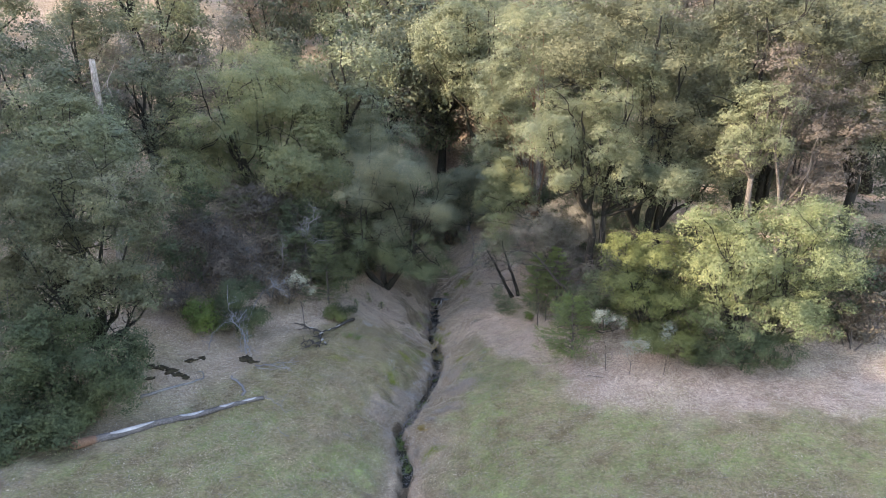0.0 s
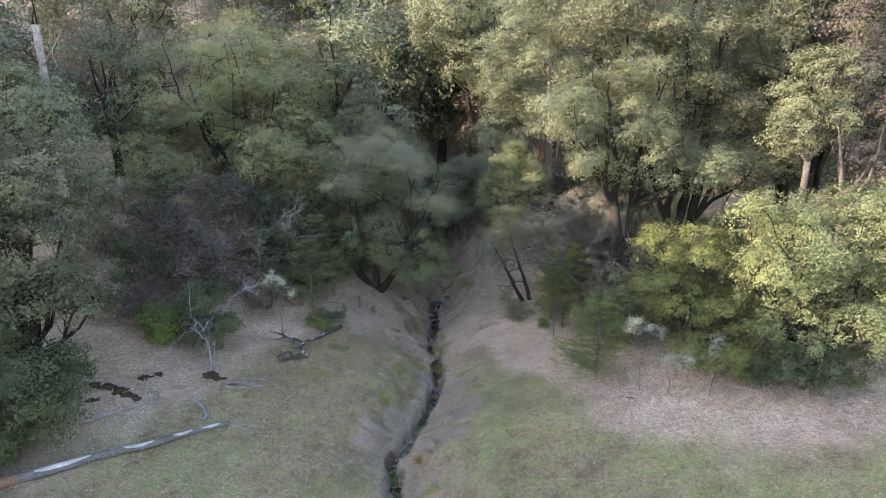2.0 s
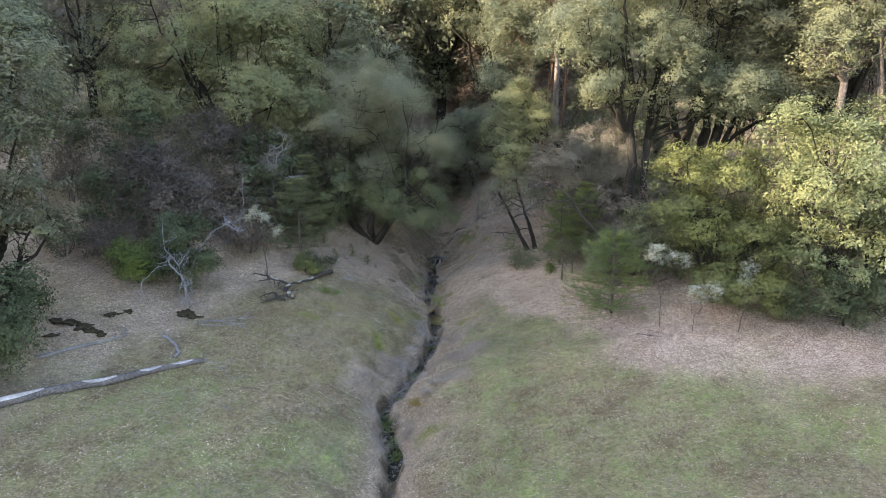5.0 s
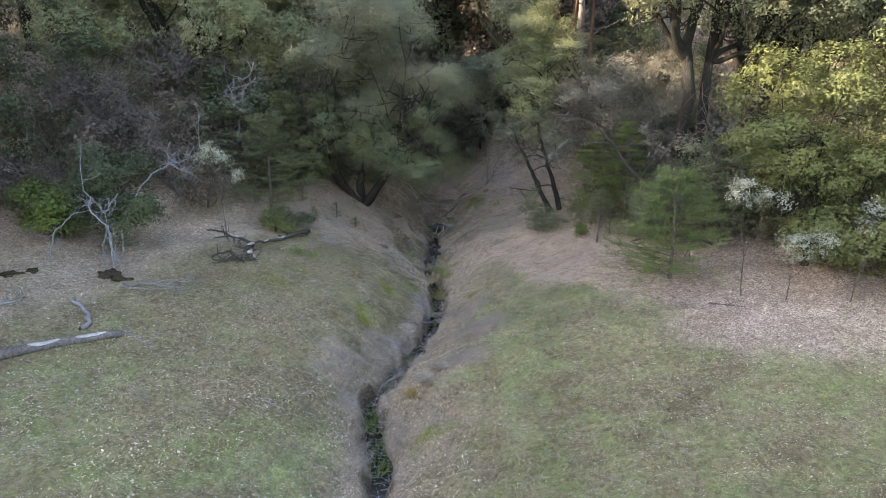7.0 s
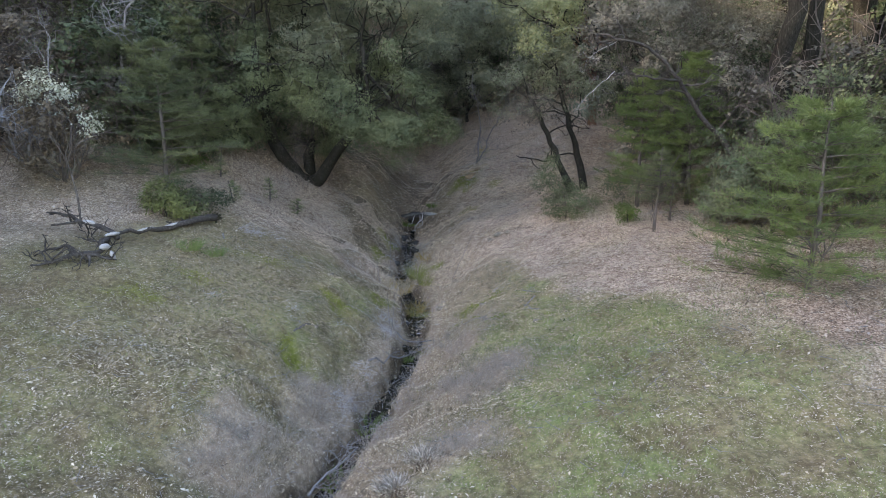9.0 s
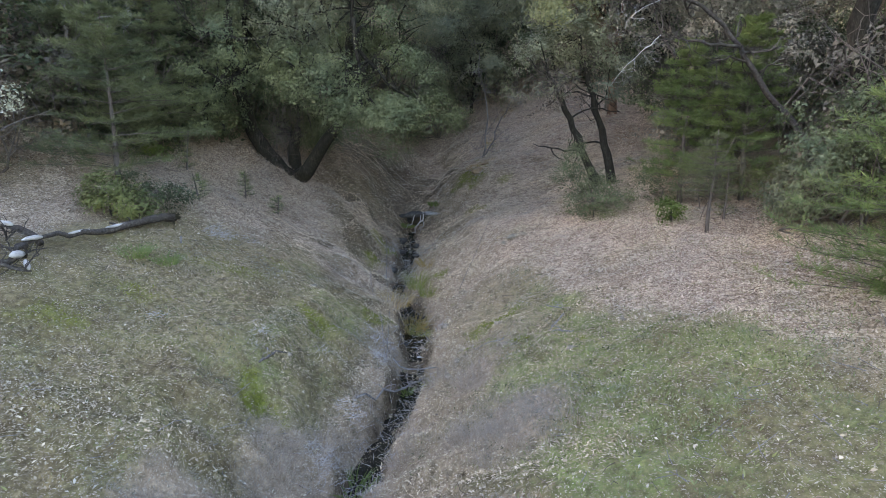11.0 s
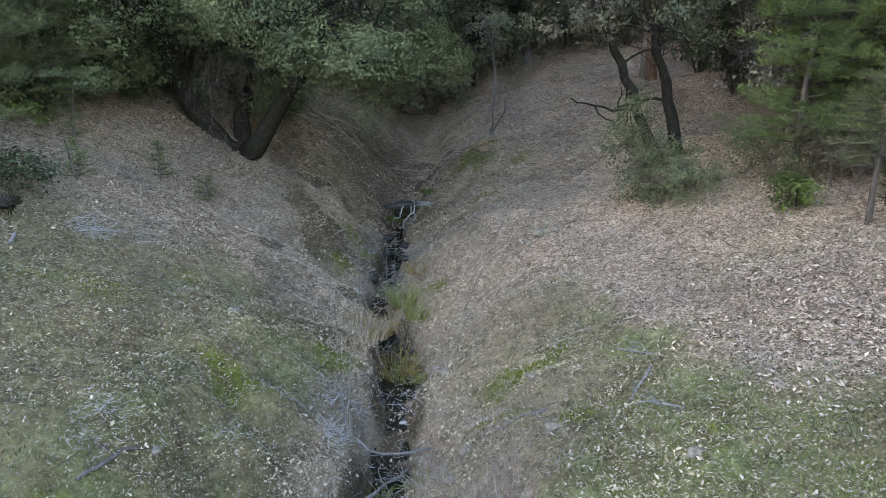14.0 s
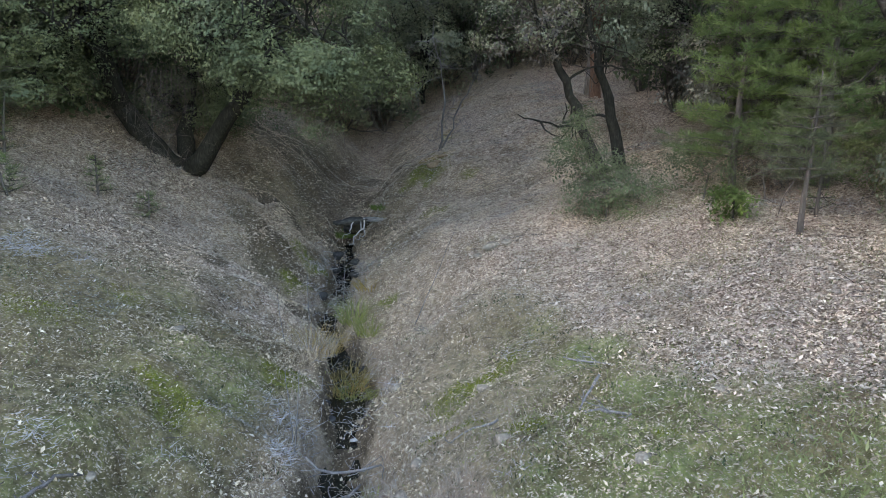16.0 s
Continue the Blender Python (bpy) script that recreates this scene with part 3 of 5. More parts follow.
# Lower lobes get darker leaves: the upper crown's shade painted into their colour.
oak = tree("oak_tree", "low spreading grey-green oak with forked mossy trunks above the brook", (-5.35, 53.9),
     # The last three lobes are added to darken the gap between the stems.
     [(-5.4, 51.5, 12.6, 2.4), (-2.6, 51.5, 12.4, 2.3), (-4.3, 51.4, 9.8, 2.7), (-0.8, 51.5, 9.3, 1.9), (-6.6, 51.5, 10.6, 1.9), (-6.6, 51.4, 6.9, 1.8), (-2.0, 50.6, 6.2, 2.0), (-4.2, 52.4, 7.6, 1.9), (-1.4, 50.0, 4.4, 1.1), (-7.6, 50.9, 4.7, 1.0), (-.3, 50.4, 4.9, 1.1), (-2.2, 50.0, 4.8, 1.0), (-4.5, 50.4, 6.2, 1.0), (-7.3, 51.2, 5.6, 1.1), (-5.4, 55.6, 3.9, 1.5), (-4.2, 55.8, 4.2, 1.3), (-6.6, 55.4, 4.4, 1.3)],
     M_OAK_MID, .07, 13, .32, trunks=((-2.7, -1.2), (3.3, -1.5), (.2, 2.6)), bark_mat=M_BARK, cover=.52, knee_z=1.45, shaggy=.7, clump=.4, lit_top=(M_OAK_GREY, 7.0))
rng = np.random.RandomState(131)
tubes = Tubes()
for k in range(30):
    p = np.array((.15 + .5 * rng.normal(), -.9 + .3 * rng.normal(), 2.1 + .7 * rng.rand()))
    tubes.add(wander(rng, p, p + np.array((.25 * rng.normal(), .2 * rng.normal() - .1, -.6 - 1.3 * rng.rand())), 6, .12), list(np.linspace(.008, .003, 6)), 4, False)
part("twig_tangle", tubes.mesh("twig_tangle"), M_TWIG, oak, "dead grey twigs hanging between the stems")
tree("oak_tree", "grey-green oak with billowing rounded crown", (-20.6, 36.2),
     [(-21.5, 34.7, 13.1, 2.31), (-18.3, 34.7, 12.7, 2.14), (-17.2, 34.7, 10.9, 1.25), (-23.5, 34.7, 10.3, 2.23), (-20.3, 34.7, 10.0, 2.23), (-17.9, 34.7, 8.3, 1.25), (-24.4, 34.7, 12.6, 1.87), (-19.2, 34.2, 7.5, 1.51), (-21.9, 34.2, 7.4, 1.87), (-17.2, 35.1, 6.8, 0.98), (-24.1, 34.2, 8.1, 1.6)], M_OAK_OLIVE, .18, 14, .28)
tree("oak_tree", "tall pale grey-green oak standing behind another", (-27, 45.5),
     [(-27.9, 44.0, 17.5, 2.4), (-25.2, 44.0, 16.5, 2.6), (-23.0, 44.0, 15.3, 1.8), (-29.8, 44.0, 15.0, 2.4), (-27, 44.5, 13, 2.8)], M_OAK, .2, 15, .3)
tree("shrub", "dense dark green bush beside the fallen log", (-21, 33),
     [(-20.6, 32.0, 5.6, 1.7), (-22.6, 32.0, 4.3, 2.0), (-18.3, 32.0, 4.2, 1.6), (-21.1, 31.5, 2.6, 2.2), (-17.6, 32.0, 2.9, 1.3), (-23.8, 31, 2.4, 2.0), (-20.0, 31.2, 1.9, 1.4), (-23, 29.6, 1.9, 1.5), (-19.8, 30.3, 1.5, 1.0), (-25, 28.3, 1.7, 1.5), (-21.0, 29.0, 1.3, 1.3), (-22.4, 27.4, 1.2, 1.4), (-19.6, 29.6, 1.3, 1.0), (-17.7, 33.9, 4.4, 1.0)],
     M_DARK, .16, 16, .12, category="bush", fork=.2)
tree("oak_tree", "tall sunlit oak with yellow-green foliage", (11.2, 45),
     [(7.2, 43.5, 15.2, 2.0), (9.1, 43.5, 16.5, 2.3), (10.8, 43.5, 15.1, 2.0), (12.3, 43.5, 12.8, 2.3), (13.0, 43.5, 18.5, 2.7), (9.0, 43.5, 13.3, 1.6), (15.6, 43.5, 12.0, 2.0)],
     M_OAK_FRESH, .145, 17, .3, trunks=((-1, 0), (1.2, .3)), fork=.95)
tree("oak_tree", "tall slim oak above the brook's head", (9.0, 60.5),
     [(5.9, 57.0, 16.7, 2.4), (4.9, 57.0, 14.0, 2.3), (6.2, 57.0, 10.2, 1.9), (8.8, 57.0, 23.8, 3.6), (7.3, 57.0, 20.5, 3.1), (4.4, 57.0, 19.6, 2.0)], M_OAK_FRESH, .19, 18, .22, fork=.6, bark_mat=M_BARK_RED)
tree("oak_tree", "green billowing oak beside the brook's head", (11.8, 57.6), [(3.9, 51.8, 10.3, 1.3), (4.3, 50.3, 8.5, 1.2), (5.6, 52.4, 12.1, 1.6), (5.4, 51.2, 9.7, 1.3), (4.5, 52.6, 11.8, 1.3), (6.4, 52.0, 10.6, 1.4)], M_DOME, .14, 181, .2, .8, fork=.6, depth_of=0)
tree("oak_tree", "high sunlit oak on the slope behind", (5.6, 73.2), [(1.0, 72.5, 26.0, 3.7), (4.8, 72.5, 26.5, 4.3), (-1.2, 72.5, 23.7, 2.5), (2.9, 72.5, 22.3, 3.3), (5.5, 73, 18.5, 2.6)], M_OAK_FRESH, .28, 19, .36, trunks=((-1.6, 0), (1.6, -.6)), fork=.6, bark_mat=M_BARK_MOSS)
tree("oak_tree", "large many-stemmed oak with dark trunks", (15.5, 47.5),
     [(10.8, 46.0, 22.0, 3.3), (14.7, 46.0, 22.3, 3.7), (17.6, 46.0, 19.6, 3.3), (19.0, 46.0, 15.7, 2.9), (19.6, 46.0, 12.5, 2.3), (15.8, 46.0, 15.8, 2.5)],
     M_OAK_OLIVE, .18, 20, .4, trunks=((-1.4, 0), (.6, .3), (2.2, 0)), fork=.7)
tree("oak_tree", "large oak with olive green crown", (23, 48), [(21.9, 46.5, 21.9, 3.8), (22.7, 46.5, 16.8, 3.1), (25.6, 46.5, 20.3, 2.9), (26.6, 46.5, 22.5, 3.3), (21.4, 46.5, 13.6, 2.1)], M_OAK_OLIVE, .18, 21, .4, trunks=((-1.4, 0), (1.6, 0)), fork=.7)
tree("oak_tree", "large oak with shaded crown at the meadow's edge", (31.5, 49), [(30.9, 48.0, 19.9, 3.2), (31.7, 48.0, 23.0, 3.5), (30.1, 48.0, 15.9, 2.6), (33.0, 48.0, 15.4, 2.6)], M_OAK_OLIVE, .22, 22, .4, fork=.7)
tree("oak_tree", "bushy sunlit young oak with yellow-green leaves", (18.6, 36.8),
     [(15.6, 35.5, 10.3, 1.5), (17.9, 35.5, 9.6, 1.9), (20.1, 35.5, 10.2, 1.8), (21.9, 35.5, 10.5, 1.6), (21.9, 35.5, 8.2, 1.9), (18.4, 35.5, 7.3, 1.9), (15.8, 35.5, 7.8, 1.6), (17.3, 35.5, 5.1, 1.6), (20.2, 35.5, 5.2, 1.9), (22.2, 35.5, 5.2, 1.4)],
     M_YELLOW, .15, 23, .22, trunks=((-.8, 0), (.9, 0)), fork=.5, cover=.75, clump=.3)
tree("shrub", "tall green bush under the oaks", (13.2, 38.5),
     [(11.4, 37.5, 8.4, 1.3), (13.5, 37.5, 8.4, 1.4), (12.2, 37.3, 6.1, 1.7), (14.3, 37.3, 5.4, 1.6), (14.0, 36.6, 3.5, 1.3), (15.4, 36.4, 3.1, 1.1), (12.6, 36.6, 3.4, 1.0)], M_LUSH, .14, 24, .14, category="bush", fork=.3)

# ---- wood on the slopes behind ----
def wood_tree(seed, height, spread, mat, leaf, bark_mat, cover=.5):
    rng = np.random.RandomState(seed)
    ob = thing("oak_tree", "shaded oak in the wood on the slope", "tree", (0, 0, 0), "wood on the slope")
    lobes = []
    for k in range(9):
        a, h = k * 2.4 + rng.rand(), .26 + .66 * (k / 9)
        q = spread * (1.05 - abs(h - .6)) * .62
        lobes.append((math.cos(a) * q, math.sin(a) * q, height * h, spread * (.36 + .14 * rng.rand())))
    lobes.append((0, 0, height * .93, spread * .4))
    part("crown", quads_mesh("crown", crown_quads(rng, lobes, leaf, cover * .9, .5, clump=.45, small=True)), mat, ob)
    tubes = Tubes()
    g = .03 * height
    knee = (.3 * rng.normal(), .3 * rng.normal(), height * .33)
    tubes.add(wander(rng, (0, 0, -.6), knee, 5, .12), [g * 1.3, g, g * .92, g * .85, g * .8], 8)
    for x, y, z, r in lobes:
        tubes.add(wander(rng, knee, (x, y, z), 6, .2), list(np.linspace(g * .5, g * .08, 6)), 5, False)
    part("trunk", tubes.mesh("trunk"), bark_mat, ob)
    return ob


SORTS = ((31, 13, 5.0, M_WOOD_GREEN, .40, M_BARK, .46), (32, 15, 4.6, M_OAK, .45, M_BARK, .5), (33, 11, 4.5, M_WOOD_OLIVE, .43, M_BARK_MOSS, .5),
         (34, 16, 5.2, M_OAK_FRESH, .36, M_BARK, .44), (35, 10, 4.2, M_WOOD_BROWN, .34, M_BARK, .4), (36, 12, 4.4, M_WOOD_GREY, .3, M_BARK, .35))
protos = [wood_tree(*sort[:4], sort[4] * fine, *sort[5:]) for fine in (.85, .48) for sort in SORTS]
rng = np.random.RandomState(5)
placed, first = [], set()
KEEP = [(-16.5, 58.5, 6), (-6.5, 60, 3.5), (6.6, 50.5, 3), (23, 48, 4), (31.5, 49, 4), (15.5, 47.5, 4), (-27, 45.5, 4), (1.5, 66, 7), (5, 72, 3.5), (9.0, 60.5, 4), (9.3, 63, 3), (11.2, 45, 3)]
for attempt in range(5000):
    if len(placed) >= 104:
        break
    y = 54 + 78 * rng.rand() ** 1.35
    x = (rng.rand() * 2 - 1) * (24 + .62 * y)
    if attempt < 60:
        x, y = (rng.rand() * 2 - 1) * 26, 77 + 55 * rng.rand()
    if y < 60 and abs(x) < 24 or y < 70 and -9 < x < 10:
        continue
    if any(math.hypot(x - px, y - py) < 4.4 + .018 * y for px, py in placed) or any(math.hypot(x - px, y - py) < r for px, py, r in KEEP):
        continue
    placed.append((x, y))
    k = int(rng.choice(6, p=[.2, .14, .2, .1, .2, .16])) + 6 * (y < 76)
    s = .8 + .45 * rng.rand()
    m = pose(x, y, gz(x, y) - .1, 3 * rng.normal(), 3 * rng.normal(), 360 * rng.rand()) @ Matrix.Diagonal((s, s, s * (.9 + .25 * rng.rand()), 1))
    if k in first:
        ob = copy_thing(protos[k], m)
        ob.matrix_basis = m
    else:
        first.add(k)
        protos[k].matrix_basis = m
for x, y, k in ((-9.6, 63.5, 1), (-.5, 81, 1), (3.4, 86, 2), (-3.5, 88, 0), (1.6, 95, 4), (-6.2, 79, 0), (7.2, 82, 2), (9.4, 92, 5), (-8.4, 96, 3), (.4, 104, 0), (5.4, 110, 1), (-5, 112, 4)):
    m = pose(x, y, gz(x, y) - .1, 0, 0, 70 * k) @ Matrix.Scale(1.2, 4)
    copy_thing(protos[k + 6 * (y < 76)], m).matrix_basis = m
# ---- small trees and shrubs of the brook's sides ----
rng = np.random.RandomState(41)
twin = thing("small_oak_tree", "small leaning oak with two dark mossy stems and thin grey crown", "tree", (5.9, 50.2, gz(5.9, 50.2)))
for foot, knee, tip in (((-.1, 0, -.3), (-1.0, -.2, 1.6), (-2.3, -.4, 4.0)), ((.3, .1, -.3), (-.2, -.1, 1.8), (-1.1, -.3, 4.8))):
    tubes = Tubes()
    low = wander(rng, foot, knee, 6, .1)
    high = wander(rng, knee, tip, 9, .14)
    line = list(low) + list(high[1:])
    girth = np.concatenate([(.22, .165, .14), np.linspace(.132, .045, len(line) - 3)])
    tubes.add(line, list(girth * (1 + .07 * rng.normal(size=len(line)))), 10)
    for k in range(7):
        branching(tubes, rng, high[1 + k], unit(rng.normal(size=3) + np.array((0, 0, .4))), 1.1, .035, 2, .6, .08, 2, .3)
    branching(tubes, rng, low[4], (-1, -.2, .15), 1.2, .04, 1, .4, -.05, 2, .25)
    part("stem", tubes.mesh("stem"), M_BARK, twin)
part("crown", quads_mesh("crown", crown_quads(rng, [(-2.3, -.6, 3.7, 1.2), (-1.2, -.6, 4.6, 1.1), (-.2, -.5, 3.6, .9), (-1.4, .6, 4.2, 1.2), (.4, .3, 4.4, 1.0), (.9, -.2, 3.5, .8)], .07, .3, .95)), M_OAK_GREY, twin)

part("crown", quads_mesh("crown", crown_quads(rng, [(-2.8, -.5, 3.0, 1.0), (-1.6, -.7, 3.2, .9), (-2.2, .2, 4.4, 1.2), (-.6, .2, 4.2, 1.0), (-.2, -.4, 5.0, 1.2), (.8, .2, 4.0, .9)], .07, .09, 1.0)), M_TWIGGY, twin, "thin grey withered leaves")
tree("small_oak_tree", "greyish half-bare small tree under the oaks", (9.2, 48.6), [(7.4, 47.5, 9.0, 1.6), (9.3, 47.5, 9.5, 1.7), (10.5, 47.5, 7.3, 1.4), (8.1, 47.5, 6.8, 1.1), (9.3, 47.8, 5.2, 1.3), (6.4, 48.2, 7.6, 1.2), (7.6, 48, 4.6, 1.0), (8.2, 47.6, 8.2, 1.4), (10.8, 47, 9.2, 1.5), (9.9, 46.8, 6.4, 1.3)], M_VEIL, .075, 42, .12, .3, shaggy=.85, bark_mat=M_TWIG)
tree("shrub", "grey-green bush at the head of the brook", (2.6, 68), [(1.2, 66.0, 9.7, 2.0), (2.9, 66.0, 6.9, 1.8), (-0.2, 66.0, 6.7, 1.4), (3.8, 66.0, 10.6, 1.8)], M_OAK_GREY, .17, 43, .12, category="bush")
tree("shrub", "dark green bush behind a dead branch", (-14.2, 41.8), [(-14.1, 41.0, 5.2, 1.4), (-12.8, 41.0, 3.7, 0.9), (-15, 41.3, 3.9, 1.1), (-13.6, 40.8, 3.6, 1.0)], M_DARK, .14, 44, .07, category="bush", fork=.2)
tree("shrub", "bright green low bush", (-16.2, 41.2), [(-16.4, 40.7, 4.1, 1.0), (-16.0, 40.5, 3.3, .8)], M_BRIGHT, .12, 45, .05, .9, category="bush", fork=.2)
tree("shrub", "bright green little bush by the fallen branch", (-8.2, 45.2), [(-8.3, 45.0, 2.7, .55), (-7.7, 45.1, 2.4, .4)], M_LUSH, .08, 46, .03, category="bush", depth_of=.3, fork=.2)
tree("shrub", "pale felted bush with two leaf clusters", (-10.0, 43.6), [(-10.2, 43.0, 5.9, .5), (-9.3, 43.0, 5.1, .42), (-9.9, 43.1, 5.6, .3)], M_PALE, .08, 47, .03, .4, category="bush", depth_of=0, bark_mat=M_TWIG, fork=.5)
for k, (px, py, lobes) in enumerate((((10.2, 36.6), None, [(9.7, 36.0, 5.0, .55), (10.5, 36.0, 4.9, .5)]), ((11.5, 36.2), None, [(11.2, 35.5, 3.4, .55), (11.9, 35.5, 3.5, .5)]), ((13.4, 35.8), None, [(13.5, 35.2, 4.5, .4), (13.3, 35.2, 4.0, .35)]))):
    tree("shrub", "pale grey-leaved bush with lichened twigs", px, lobes, M_PALE, .07, 50 + k, .022, .3, category="bush", depth_of=0, bark_mat=M_TWIG, fork=.4, group="pale bushes")
tree("shrub", "dark low bush under the young oak", (18, 35.6), [(16.9, 34.8, 3.4, 1.0), (18.4, 34.8, 3.3, 1.1), (19.8, 35.0, 3.3, 1.0), (15.6, 34.9, 3.0, .8)], M_DARK, .14, 54, .06, category="bush", fork=.2)
tree("shrub", "grey-green wispy thicket at the small oak's foot", (5.0, 48.0), [(4.5, 48.2, 2.0, .5), (4.9, 47.8, 2.0, .55), (5.3, 47.5, 1.9, .5), (5.8, 47.8, 2.1, .5), (4.2, 48.3, 2.7, .5), (4.3, 48.3, 3.3, .4), (4.9, 48.1, 2.7, .5), (5.3, 48.1, 2.5, .45), (4.4, 48.3, 3.7, .25)], M_OAK_MID, .05, 55, .02, .26, category="bush", depth_of=.4, shaggy=1.0, fork=.2, bark_mat=M_TWIG)
for k, spots in enumerate((((6.7, 47.3, .5), (7.1, 47.0, .8), (6.5, 47.6, .9)), ((7.7, 46.6, .6), (8.1, 46.3, .9), (7.5, 46.9, 1.1)), ((8.9, 45.5, .6), (9.3, 45.2, .9), (8.5, 45.7, .8)))):
    tree("shrub", "wispy brown-green brush at the young pines' feet", spots[0][:2], [(x, y, gz(x, y) + up, .45) for x, y, up in spots], (M_OAK_MID, M_TWIGGY, M_LUSH)[k], .045, 590 + k, .018, .22, category="bush", depth_of=.3, shaggy=1.0, fork=.2, bark_mat=M_TWIG, group="brush by the pines")
tree("shrub", "small bright green shrub among dry leaves", (6.5, 45.8), [(6.5, 45.75, gz(6.5, 45.75) + .25, .3), (6.72, 45.8, gz(6.7, 45.8) + .2, .26)], M_BRIGHT, .07, 56, .02, category="bush", depth_of=0, fork=.2)
tree("shrub", "leafy grey-green bush beside young pines", (9.4, 44.4), [(9.2, 44.0, 2.9, .8), (9.9, 44.0, 3.4, .8), (8.7, 43.9, 2.4, .5), (9.8, 43.7, 2.4, .6)], M_OAK_GREY, .06, 57, .04, .5, category="bush", depth_of=.4, fork=.2)


def undergrowth(seed, height, spread, mat, leaf, cover, label):
    rng = np.random.RandomState(seed)
    ob = thing("shrub", label, "bush", (0, 0, 0), "undergrowth")
    lobes = [(spread * .6 * math.cos(k * 2.1), spread * .6 * math.sin(k * 2.1), height * (.3 + .1 * k), spread * (.42 + .2 * rng.rand())) for k in range(6)]
    part("crown", quads_mesh("crown", crown_quads(rng, lobes, leaf, cover * .8, .7, small=True)), mat, ob)
    for x, y, z, r in lobes:
        tubes = Tubes()
        branching(tubes, rng, (0, 0, -.2), (x, y, z), math.hypot(math.hypot(x, y), z) * 1.05, .045, 3 if cover < .5 else 2, .5, .05, 3, .3)
        part("stem", tubes.mesh("stem"), M_TWIG, ob)
    return ob


kinds = [undergrowth(61, 3.6, 1.9, M_OAK, .17, .5, "olive green undergrowth bush at the wood's edge"), undergrowth(62, 3.8, 1.9, M_TWIGGY, .13, .32, "grey half-bare brush under the trees"),
         undergrowth(63, 4.2, 2.0, M_YELLOW, .17, .5, "yellow-green undergrowth bush under the oaks"), undergrowth(64, 3.4, 1.8, M_BROWN, .13, .35, "brown withered brush under the trees"),
         undergrowth(65, 4.0, 1.9, M_DARK, .15, .5, "dark green undergrowth bush in the shade"), undergrowth(67, 3.8, 1.9, M_OAK_GREY, .15, .5, "grey-green undergrowth bush under the trees"), undergrowth(68, 3.8, 1.9, M_WOOD_GREY, .13, .34, "grey half-bare brush at the head of the brook"),
         undergrowth(69, 3.6, 1.9, M_OAK_MID, .085, .3, "small-leaved green undergrowth bush beside young pines"), undergrowth(70, 3.8, 1.9, M_DARK, .085, .3, "small-leaved dark undergrowth bush beside young pines"), undergrowth(71, 3.6, 1.9, M_LUSH, .085, .3, "small-leaved yellow-green undergrowth bush under the oaks")]
